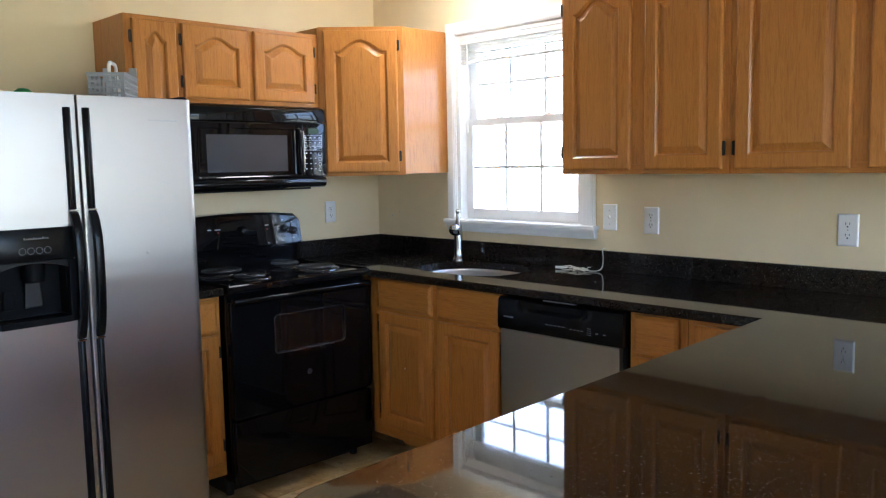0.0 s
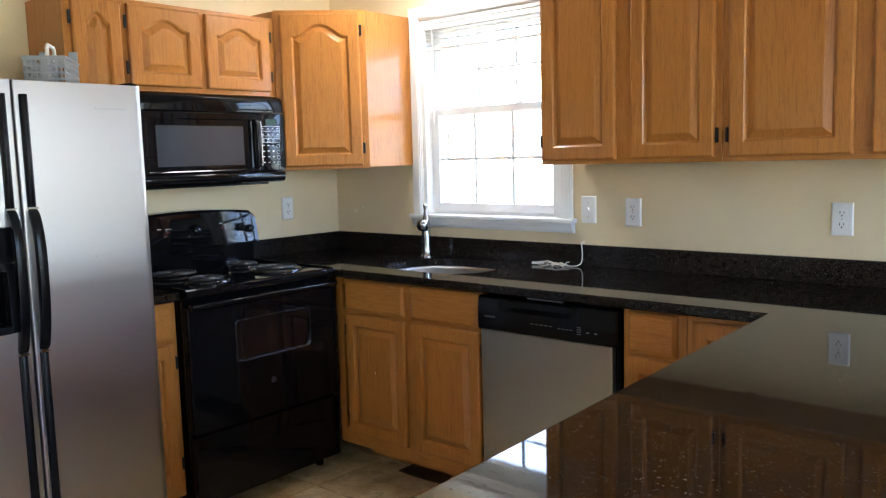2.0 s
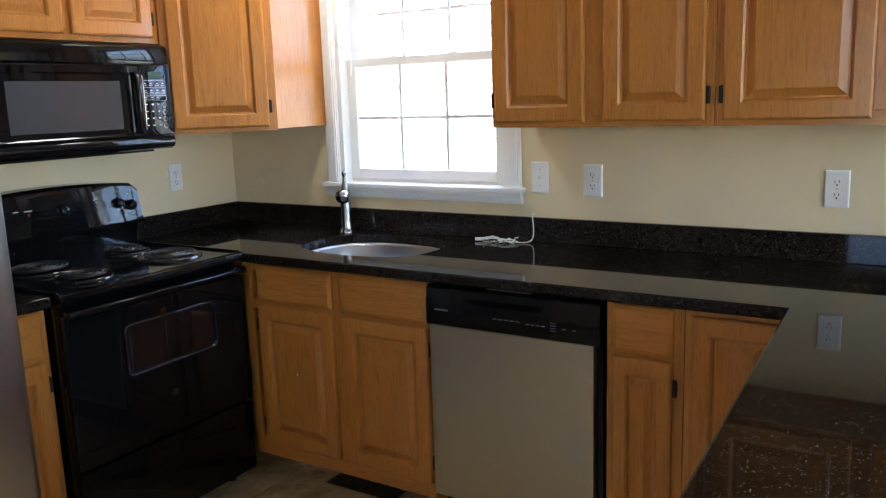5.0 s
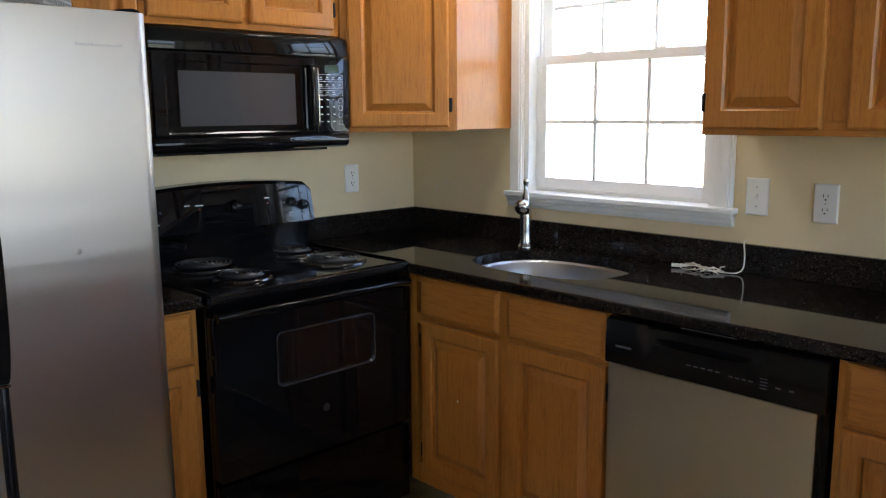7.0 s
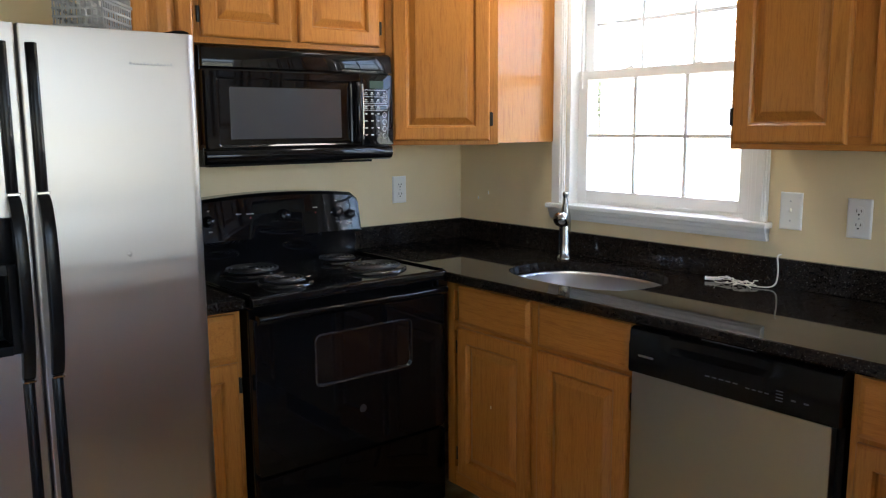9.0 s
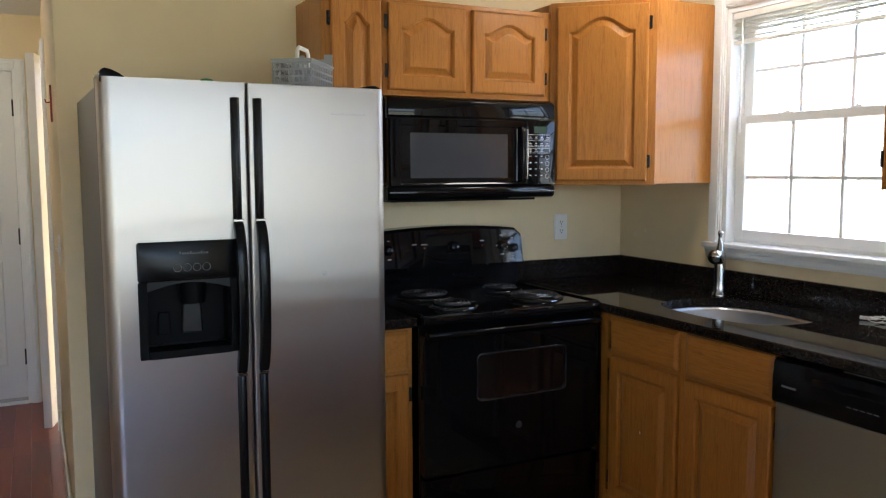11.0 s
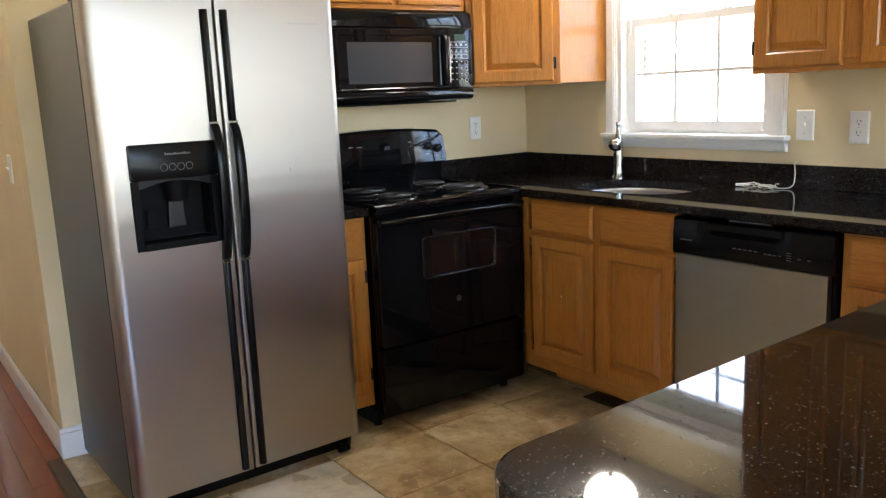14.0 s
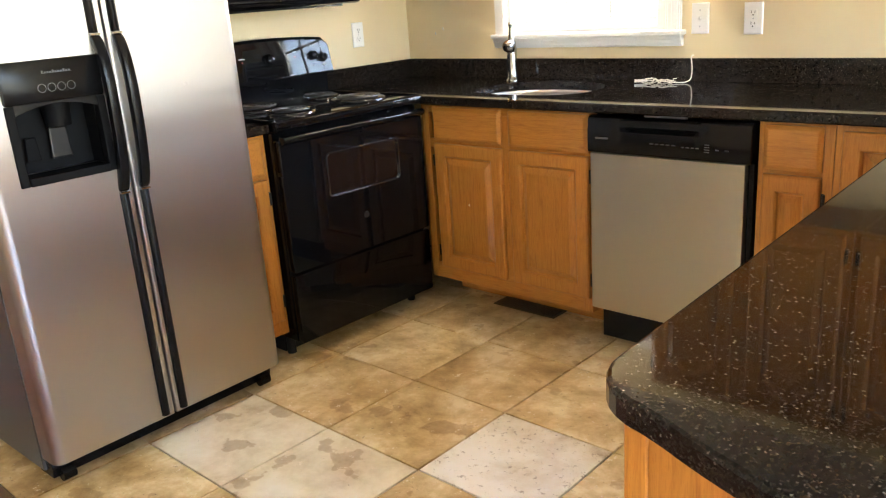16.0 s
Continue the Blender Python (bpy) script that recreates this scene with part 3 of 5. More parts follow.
def cabinet(name, label, at, turn, width, depth, z0, z1, fronts, group, toe=0.0, category="cabinet", grain_x=None):
    """A cabinet unit whose back lies on y = 0 of its own frame and whose face frame looks to -y."""
    cab = thing(name, at, label, category, group, turn=turn)
    d = depth
    body = boxes([
        (0, 0.018, -d + 0.019, -0.002, z0, z1), (width - 0.018, width, -d + 0.019, -0.002, z0, z1),
        (0.018, width - 0.018, -d + 0.019, -0.002, z0 + 0.006, z0 + 0.022), *(() if toe else ((0.018, width - 0.018, -d + 0.019, -0.002, z1 - 0.018, z1),)), (0.018, width - 0.018, -0.012, -0.002, z0 + 0.022, z1 - 0.018)])
    part("body", body, OAK_UP, cab)
    for a, b in ((0, 0.04), (width - 0.04, width)) + (((width / 2 - 0.05, width / 2 + 0.04),) if width > 0.4 else ()):
        low, high = (z0, z1) if a == 0 or b == width else (z0 + (0.0752 if toe else 0.038), z1 - 0.038)
        part("stile", box(a, b, -d, -d + 0.0188, low, high, 0.001, 1), OAK_UP, cab)
    for a, b in ((z0, z0 + (0.075 if toe else 0.0378)), (z1 - 0.0378, z1)) + (((0.711, 0.749),) if toe else ()):
        part("rail", box(0.04, width - 0.04, -d + 0.0004, -d + 0.0188, a, b, 0.001, 1), grain_x or OAK_X, cab)
    if toe:
        part("toe_board", box(0.002, width - 0.002, -d + 0.19, -d + 0.208, 0.0, z0), grain_x or OAK_X, cab)
    for f in fronts:
        front_on(cab, f[0], f[1], f[2], f[3], f[4], -d - 0.0005, *f[5:])
    return cab


B0, B1 = 0.115, CT - 0.0355  # base cabinets: bottom, top
# sink cabinet, its face at y = -0.60
sink_cab = cabinet("sink_cabinet", "honey oak base cabinet with two raised-panel doors under the sink", (0.632, 0, 0), 0, 0.848, 0.60, B0, B1, [
    ("drawer_front", 0.074, 0.438, 0.744, 0.884), ("drawer_front", 0.476, 0.842, 0.744, 0.884),
    ("door", 0.074, 0.438, 0.175, 0.730, 0, "l"), ("door", 0.476, 0.842, 0.175, 0.730, 0, "r")], "base cabinets", 1)
part("chip", lathe([(0.0035, 0.0), (0.003, 0.0006), (0.0, 0.0008)], pose(0.258, -0.6178, 0.479, 90, 0, 0) @ Matrix.Diagonal((1, 1.8, 1, 1)), 9), material("bare_wood_chip", (0.72, 0.62, 0.45), 0.7), sink_cab, "pale chip in the varnish")
cabinet("base_cabinet", "narrow honey oak base cabinet with a drawer beside the dishwasher", (2.094, 0, 0), 0, 0.225, 0.60, B0, B1, [
    ("drawer_front", 0.02, 0.196, 0.744, 0.884), ("door", 0.02, 0.196, 0.175, 0.730, 0, "r")], "base cabinets", 1)
cabinet("corner_base_cabinet", "honey oak corner base cabinet with one raised-panel door", (2.321, 0, 0), 0, 0.31, 0.60, B0, B1, [
    ("door", 0.022, 0.27, 0.175, 0.875, 0, "r")], "base cabinets", 1)
# small cabinet between stove and fridge, facing +x
cabinet("base_cabinet", "narrow honey oak base cabinet with a drawer between stove and fridge", (0, -1.63, 0), 90, 0.232, 0.60, B0, B1, [
    ("drawer_front", 0.02, 0.214, 0.744, 0.884, 0, "", 0.056, OAK_Y), ("door", 0.02, 0.214, 0.175, 0.730, 0, "r")], "base cabinets", 1, grain_x=OAK_Y)
# peninsula: three units facing the kitchen, finished back and end
for k in range(3):
    cabinet("base_cabinet", "honey oak peninsula base cabinet with a drawer and a door", (3.275, -0.66 - 0.57 * k, 0), -90, 0.568, 0.605, B0, B1, [
        ("drawer_front", 0.02, 0.548, 0.744, 0.884, 0, "", 0.056, OAK_Y), ("door", 0.02, 0.277, 0.175, 0.730, 0, "l"), ("door", 0.291, 0.548, 0.175, 0.730, 0, "r")], "base cabinets", 1, grain_x=OAK_Y)
pen = thing("peninsula_panel", (0, 0, 0), "plain honey oak end panel of the peninsula under the granite", "panel")
part("end_panel", box(2.667, 3.295, -2.392, -2.3715, 0.0, B1, 0.002, 1), OAK_UP, pen)
part("back_panel", box(3.277, 3.295, -2.37, -0.002, 0.0, B1, 0.002, 1), OAK_UP, pen)
part("corner_strip", box(2.660, 2.690, -2.398, -2.3925, 0.0, B1, 0.002, 1), OAK_UP, pen)

# wall cabinets on the window wall
U0, U1 = 1.375, 2.14
cabinet("wall_cabinet", "honey oak wall cabinet with two arched raised-panel doors", (1.575, 0, 0), 0, 0.738, 0.31, U0, U1, [
    ("door", 0.014, 0.336, U0 + 0.016, U1 - 0.018, 0.055, "l"), ("door", 0.398, 0.714, U0 + 0.016, U1 - 0.018, 0.055, "r")], "wall cabinets")
cabinet("wall_cabinet", "wide honey oak wall cabinet with two arched raised-panel doors", (2.315, 0, 0), 0, 0.90, 0.31, U0, U1, [
    ("door", 0.024, 0.412, U0 + 0.016, U1 - 0.018, 0.055, "l"), ("door", 0.464, 0.876, U0 + 0.016, U1 - 0.018, 0.055, "r")], "wall cabinets")
# wall cabinets on the stove wall
V1 = 2.075
cabinet("wall_cabinet", "narrow honey oak wall cabinet with one arched door beside the microwave", (0, -1.612, 0), 90, 0.232, 0.31, U0, V1, [
    ("door", 0.03, 0.226, U0 + 0.016, V1 - 0.018, 0.04, "l")], "wall cabinets", grain_x=OAK_Y)
cabinet("wall_cabinet", "short honey oak wall cabinet with two arched doors above the microwave", (0, -1.379, 0), 90, 0.748, 0.31, 1.718, V1, [
    ("door", 0.02, 0.345, 1.738, V1 - 0.018, 0.04, "l"), ("door", 0.375, 0.712, 1.738, V1 - 0.018, 0.04, "r")], "wall cabinets", grain_x=OAK_Y)
# diagonal corner cabinet
corner = thing("corner_wall_cabinet", (0, 0, 0), "honey oak diagonal corner wall cabinet with one arched door", "cabinet", "wall cabinets")
C1 = 2.112
part("body", prism([(0.002, -0.002), (0.002, -0.63), (0.296, -0.63), (0.593, -0.318), (0.593, -0.002)], "z", U0 + 0.006, C1 - 0.001), OAK_UP, corner)
dv = Vector((0.593 - 0.31, -0.314 + 0.63, 0))
ang = math.degrees(math.atan2(dv.y, dv.x))
dl = dv.length
for nm, a, b, low, high in (("stile", 0, 0.045, U0, C1), ("stile", dl - 0.045, dl, U0, C1), ("rail", 0.045, dl - 0.045, U0, U0 + 0.04), ("rail", 0.045, dl - 0.045, C1 - 0.04, C1)):
    ff = part(nm, box(a, b, -0.019, 0, low, high, 0.001, 1), OAK_UP, corner)
    ff.matrix_basis = pose(0.305, -0.625, 0, 0, 0, ang)
dr = part("door", raised_door(dl - 0.06, C1 - U0 - 0.034, 0.055), OAK_UP, corner)
dr.matrix_basis = pose(0.305, -0.625, 0, 0, 0, ang) @ pose(0.028, -0.0195, U0 + 0.016)
for z in (0.08, C1 - U0 - 0.11):
    hg = new("hinge", HINGE_ME)
    hg.parent = dr
    hg.matrix_basis = pose(dl - 0.054, -0.003, z) @ Matrix.Diagonal((-1, 1, 1, 1))

# ---------------------------------------------------------------- counters and sink


def offset_loop(pts, d):
    """Moves a counter-clockwise outline inwards by d."""
    out = []
    for k, p in enumerate(pts):
        a, b = Vector(pts[k - 1]), Vector(pts[(k + 1) % len(pts)])
        p = Vector(p)
        u, v = (p - a).normalized(), (b - p).normalized()
        nu, nv = Vector((-u.y, u.x)), Vector((-v.y, v.x))
        m = (nu + nv)
        out.append(p + m * (d / max(0.3, m.dot(nu) if m.length else 1)))
    return out


def slab(outline, top, thick, hole=None, soft=0.006):
    bm = bmesh.new()
    levels = [(soft, top), (soft * 0.3, top - soft * 0.3), (0, top - soft), (0, top - thick + soft), (soft, top - thick)]
    rows = [[bm.verts.new((*q, z)) for q in offset_loop(outline, d)] for d, z in levels]
    for a, b in zip(rows, rows[1:]):
        for k in range(len(a)):
            j = (k + 1) % len(a)
            bm.faces.new([a[k], a[j], b[j], b[k]])
    holes = []
    if hole:
        holes = [[bm.verts.new((x, y, z)) for x, y in hole] for z in (top, top - thick)]
        for k in range(len(hole)):
            j = (k + 1) % len(hole)
            bm.faces.new([holes[0][k], holes[0][j], holes[1][j], holes[1][k]])
    bm.edges.ensure_lookup_table()
    for n, row in enumerate((rows[0], rows[-1])):
        ring = [bm.edges.get((row[k], row[(k + 1) % len(row)])) for k in range(len(row))]
        if hole:
            h = holes[n]
            ring += [bm.edges.get((h[k], h[(k + 1) % len(h)])) for k in range(len(h))]
        bmesh.ops.triangle_fill(bm, edges=ring, use_beauty=True)
    return bm


SX, SY = 1.045, -0.302
sink_hole = []
for k in range(48):
    a = 2 * math.pi * k / 48
    c, s = math.cos(a), math.sin(a)
    r = 3.2 if s < 0 else 2.4
    sink_hole.append((SX + 0.285 * abs(c) ** (2 / 2.4) * (1 if c > 0 else -1), SY + (0.212 if s > 0 else 0.215) * abs(s) ** (2 / r) * (1 if s > 0 else -1)))

PX0, PX1, PY, BOW = 2.640, 3.49, -2.418, 0.137  # peninsula: sides, corner, bulge of its end


def end_point(u):
    return (PX0 + (PX1 - PX0) * u, PY - BOW * (1 - abs(2 * u - 1) ** 2.0))


corner_arc = [(PX0 + 0.1 * (1 - math.sin(a)), -2.375 - 0.095 * math.cos(a)) for a in (math.pi / 2 * k / 8 for k in range(8, 0, -1))]
end_curve = [*corner_arc, *(end_point(0.13 + 0.74 * k / 24) for k in range(25)), *((PX0 + PX1 - x, y) for x, y in corner_arc[::-1])]
outline = [(0.002, -0.002), (0.002, -0.634), (0.655, -0.634), (0.662, -0.645), (2.585, -0.645), *end_curve, (3.505, -0.002)]
counter = tagged(link_mesh("countertop", slab(outline, CT, 0.035, sink_hole), GRANITE), "polished black granite countertop with brown flecks and a rounded peninsula", "countertop")
small = tagged(link_mesh("countertop", slab([(0.002, -1.396), (0.002, -1.635), (0.64, -1.635), (0.64, -1.396)], CT, 0.035), GRANITE), "small black granite countertop between stove and fridge", "countertop")
tagged(link_mesh("backsplash", box(0.022, 3.495, -0.021, -0.001, CT + 0.0005, 1.024, 0.002), GRANITE), "low black granite backsplash along the window wall", "backsplash")
tagged(link_mesh("backsplash", box(0.001, 0.0215, -0.634, -0.001, CT + 0.0005, 1.024, 0.002), GRANITE), "low black granite backsplash beside the stove", "backsplash")

sink = thing("sink", (SX, SY, CT - 0.036), "undermounted stainless steel sink bowl in black granite", "sink")
bm = bmesh.new()
loops = []
for scale, z in ((1.10, 0.0), (1.0, -0.001), (0.975, -0.01), (0.95, -0.10), (0.92, -0.15), (0.84, -0.175), (0.5, -0.18), (0.16, -0.184)):
    loops.append([((x - SX) * scale, (y - SY) * scale, z) for x, y in sink_hole])
rows = [[bm.verts.new(p) for p in loop] for loop in loops]
for a, b in zip(rows, rows[1:]):
    for k in range(len(a)):
        j = (k + 1) % len(a)
        bm.faces.new([a[k], a[j], b[j], b[k]])
bm.faces.new(rows[-1])
part("bowl", bm, SINK_STEEL, sink, smooth=60)
part("drain", lathe([(0.0, -0.180), (0.03, -0.181), (0.042, -0.1795), (0.045, -0.182)], None, 24), CHROME, sink, smooth=40)

FX, FY = 0.752, -0.105
faucet = thing("faucet", (FX, FY, CT), "single-lever brushed nickel kitchen faucet standing behind the sink", "faucet")
part("base", lathe([(0.031, 0.0), (0.031, 0.004), (0.027, 0.010), (0.0245, 0.016), (0.0232, 0.06), (0.0225, 0.11), (0.0225, 0.150), (0.0215, 0.1535)], None, 28), CHROME, faucet, smooth=40)
part("lever", lathe([(0.0215, 0.1545), (0.021, 0.164), (0.017, 0.186), (0.0125, 0.206), (0.0092, 0.224), (0.0082, 0.236), (0.0090, 0.243), (0.0118, 0.248), (0.0120, 0.254), (0.008, 0.260), (0.0, 0.262)], None, 24), CHROME, faucet, smooth=50)
part("spout", tube([(0.004, -0.006, 0.138), (0.012, -0.022, 0.150), (0.020, -0.037, 0.157), (0.027, -0.050, 0.160), (0.033, -0.062, 0.160), (0.038, -0.072, 0.157), (0.041, -0.078, 0.154)], [0.018, 0.019, 0.023, 0.0285, 0.0295, 0.024, 0.010], 20), CHROME, faucet, smooth=60)


# ---------------------------------------------------------------- appliances


def wpart(name, bm, mat, parent, label="", smooth=0.0):
    """As part(), for a mesh given in the room's own coordinates; the parent stands unturned."""
    spot, up = Vector(parent.matrix_basis.translation), parent.parent
    while up:
        spot += up.matrix_basis.translation
        up = up.parent
    bmesh.ops.translate(bm, vec=-spot, verts=bm.verts)
    return part(name, bm, mat, parent, label, smooth)


def rounded(u0, u1, v0, v1, r, steps=5):
    """A rectangle with round corners, as an outline."""
    pts = []
    for cu, cv, a0 in ((u1 - r, v1 - r, 0), (u0 + r, v1 - r, 90), (u0 + r, v0 + r, 180), (u1 - r, v0 + r, 270)):
        for k in range(steps + 1):
            a = radians(a0 + 90 * k / steps)
            pts.append((cu + r * math.cos(a), cv + r * math.sin(a)))
    return pts


# ---- stove
S0, S1 = -1.389, -0.639
SM = (S0 + S1) / 2
stove = thing("stove", (0.35, SM, 0), "glossy black electric range with four coil burners", "stove")
wpart("body", boxes([(0.03, 0.636, S0 + 0.003, S1 - 0.003, 0.076, 0.897)], 0.004), ENAMEL, stove)
wpart("plinth", box(0.06, 0.52, S0 + 0.02, S1 - 0.02, 0.0, 0.074), RUBBER, stove)
wpart("cooktop", prism([(0.028, 0.899), (0.66, 0.899), (0.676, 0.905), (0.682, 0.92), (0.678, 0.934), (0.665, 0.940), (0.648, 0.936), (0.10, 0.934), (0.028, 0.940)], "y", S0, S1, 0.002), ENAMEL, stove)
for y in (S0 + 0.006, S1 - 0.006):
    wpart("side_rim", box(0.05, 0.66, y - 0.005, y + 0.005, 0.934, 0.943, 0.003), ENAMEL, stove)
# console: an arched, forward-leaning panel over a low guard
bm = bmesh.new()
rows = []
for k in range(25):
    u = k / 24
    y = S0 + 0.004 + (S1 - S0 - 0.008) * u
    edge = min(u, 1 - u) * (S1 - S0)
    drop = 0.022 * max(0, 1 - edge / 0.035) ** 2
    top = 1.182 + 0.022 * (1 - (2 * u - 1) ** 2) - drop
    profile = [(0.020, 0.930), (0.080, 0.930), (0.084, 1.020), (0.128, 1.028), (0.132, 1.038), (0.110, top - 0.012), (0.100, top), (0.020, top)]
    rows.append([bm.verts.new((x, y, z)) for x, z in profile])
for a, b in zip(rows, rows[1:]):
    for k in range(8):
        bm.faces.new([a[k], a[(k + 1) % 8], b[(k + 1) % 8], b[k]])
bm.faces.new(rows[0])
bm.faces.new(rows[-1])
console = wpart("console", bm, ENAMEL, stove, smooth=30)
lean = math.degrees(math.atan2(0.022, 0.12))


def on_console(y, z):
    return pose(0.132 - (z - 1.026) * 0.16, y, z + 0.014, 0, 90 - lean, 0)


for y, z in ((S0 + 0.05, 1.082), (S0 + 0.105, 1.098), (S1 - 0.110, 1.098), (S1 - 0.055, 1.085)):
    knob = wpart("knob", lathe([(0.021, -0.002), (0.021, 0.006), (0.017, 0.010), (0.0155, 0.024), (0.013, 0.026), (0.0, 0.026)], on_console(y, z), 20), PLASTIC, console, smooth=40)
    wpart("pointer", boxes([(-0.0015, 0.0015, -0.0015, 0.0015, 0.0, 0.012)]), GREY_PRINT, knob).matrix_basis = Matrix.Translation(-Vector((0.35, SM, 0))) @ on_console(y, z) @ pose(-0.009, 0, 0.0262, 0, 90, 0)
wpart("timer_dial", lathe([(0.026, -0.002), (0.026, 0.005), (0.022, 0.008), (0.020, 0.024), (0.016, 0.027), (0.0, 0.027)], on_console(-0.985, 1.100), 24), PLASTIC, console, smooth=40)
for y, z, w in ((S0 + 0.11, 1.137, 0.008), (S0 + 0.06, 1.128, 0.008), (S0 + 0.11, 1.062, 0.014), (S0 + 0.055, 1.052, 0.014), (-0.985, 1.140, 0.03), (-1.165, 1.118, 0.02), (-1.12, 1.116, 0.03), (-0.845, 1.122, 0.02), (S1 - 0.110, 1.142, 0.010), (S1 - 0.056, 1.130, 0.010), (S1 - 0.110, 1.060, 0.018), (S1 - 0.055, 1.050, 0.018), (S1 - 0.135, 1.098, 0.006), (S1 - 0.082, 1.09, 0.006)):
    mark = part("printed_mark", box(-0.002, 0.002, -w / 2, w / 2, 0.0004, 0.0012), GREY_PRINT, console)
    mark.matrix_basis = Matrix.Translation(-Vector((0.35, SM, 0))) @ on_console(y, z)
for y in (-1.12, -0.845):
    mark = part("indicator", box(-0.003, 0.003, -0.003, 0.003, 0.0003, 0.0018), RED, console)
    mark.matrix_basis = Matrix.Translation(-Vector((0.35, SM, 0))) @ on_console(y, 1.102)
for x, y, r in ((0.245, -1.185, 0.098), (0.50, -1.185, 0.074), (0.225, -0.815, 0.074), (0.475, -0.815, 0.098)):
    burner = wpart("burner", lathe([(r * 0.3, 0.936), (r + 0.004, 0.9385), (r + 0.016, 0.943), (r + 0.020, 0.9405), (r + 0.021, 0.934)], pose(x, y, 0), 36), PAN, stove, "black enamelled drip pan", 50)
    pts, turns = [], r / 0.0185
    count = int(26 * turns)
    for k in range(count):
        q = k / (count - 1)
        a = 2 * math.pi * turns * q + 0.6
        rr = 0.014 + (r - 0.016) * q
        pts.append((x + rr * math.cos(a), y + rr * math.sin(a), 0.9505))
    wpart("coil", tube(pts, 0.0045, 6), COIL, burner, "dark spiral heating coil", 60)
    wpart("coil_centre", lathe([(0.011, 0.944), (0.011, 0.953), (0.0, 0.954)], pose(x, y, 0), 14), PAN, burner, smooth=40)
    for a in (0.3, 2.4, 4.5):
        wpart("support", tube([(x, y, 0.9455), (x + r * math.cos(a), y + r * math.sin(a), 0.9455)], 0.0025, 6), PAN, burner)
    wpart("terminal", box(x - 0.012, x + 0.012, y + r - 0.004, y + r + 0.018, 0.943, 0.95, 0.002, 1) if y < -1 else box(x - 0.012, x + 0.012, y - r - 0.018, y - r + 0.004, 0.943, 0.95, 0.002, 1), PAN, burner)
# oven door with its window let in
D0, D1 = S0 + 0.004, S1 - 0.004
wz0, wz1, wy0, wy1 = 0.618, 0.782, -1.172, -0.796
bm = bmesh.new()
outer = rounded(D0, D1, 0.362, 0.872, 0.012)
hole = rounded(wy0, wy1, wz0, wz1, 0.018)
N = len(outer)
loops = [[(0.638, *p) for p in outer], [(0.6675, *p) for p in outer], [(0.670, *q) for q in rounded(D0 + 0.003, D1 - 0.003, 0.365, 0.869, 0.011)],
         [(0.670, *p) for p in hole], [(0.664, *q) for q in rounded(wy0 + 0.004, wy1 - 0.004, wz0 + 0.004, wz1 - 0.004, 0.015)]]
rows = [[bm.verts.new(p) for p in loop] for loop in loops]
for a, b in zip(rows, rows[1:]):
    for k in range(N):
        bm.faces.new([a[k], a[(k + 1) % N], b[(k + 1) % N], b[k]])
oven_door = wpart("oven_door", bm, ENAMEL, stove, smooth=30)
OVEN_GLASS = material("oven_window_glass", (0.011, 0.007, 0.006), 0.05)
Nodes(OVEN_GLASS).b.inputs["Specular IOR Level"].default_value = 0.3
wpart("oven_window", prism(rounded(wy0 + 0.002, wy1 - 0.002, wz0 + 0.002, wz1 - 0.002, 0.016), "x", 0.650, 0.6645), OVEN_GLASS, oven_door, "dark brownish oven window", 30)
rim = [(0.671, a, b) for a, b in rounded(wy0 - 0.003, wy1 + 0.003, wz0 - 0.003, wz1 + 0.003, 0.02)]
wpart("window_rim", tube(rim + rim[:1], 0.0032, 8), material("polished_black_rim", (0.05, 0.05, 0.052), 0.12, 0.7), oven_door, smooth=60)
wpart("handle", prism([(0.666, 0.848), (0.690, 0.856), (0.702, 0.868), (0.702, 0.878), (0.690, 0.884), (0.666, 0.884)], "y", D0 + 0.006, D1 - 0.006, 0.003), ENAMEL, oven_door, smooth=40)
wpart("emblem", lathe([(0.013, 0.0), (0.013, 0.002), (0.0, 0.0022)], pose(0.6702, -1.0, 0.505, 0, 90, 0), 20), material("dark_emblem", (0.06, 0.06, 0.065), 0.3, 0.7), oven_door)
wpart("storage_drawer", prism(rounded(D0, D1, 0.075, 0.352, 0.01), "x", 0.638, 0.667, 0.003), ENAMEL, stove, smooth=30)
for y in (S0 + 0.03, S1 - 0.03):
    wpart("foot", lathe([(0.018, 0.0), (0.018, 0.06), (0.01, 0.0745)], pose(0.545, y, 0), 12), RUBBER, stove)

# ---- microwave above the stove
M0, M1 = -1.380, -0.642
mw = thing("microwave", (0.19, (M0 + M1) / 2, 1.318), "glossy black over-the-range microwave with a grey window", "microwave")
wpart("body", prism([(0.024, 1.325), (0.359, 1.325), (0.362, 1.330), (0.362, 1.712), (0.024, 1.712)], "y", M0, M1, 0.003), ENAMEL, mw)
wpart("underside", box(0.03, 0.33, M0 + 0.03, M1 - 0.06, 1.316, 1.3245), PLASTIC, mw)
wpart("vent_grille", prism([(0.363, 1.640), (0.386, 1.640), (0.380, 1.700), (0.363, 1.712)], "y", M0, M1, 0.003), ENAMEL, mw, smooth=30)
bm = bmesh.new()
dy0, dy1 = M0, -0.782
gy0, gy1, gz0, gz1 = -1.292, -0.868, 1.408, 1.578
outer = rounded(dy0, dy1, 1.376, 1.636, 0.008)
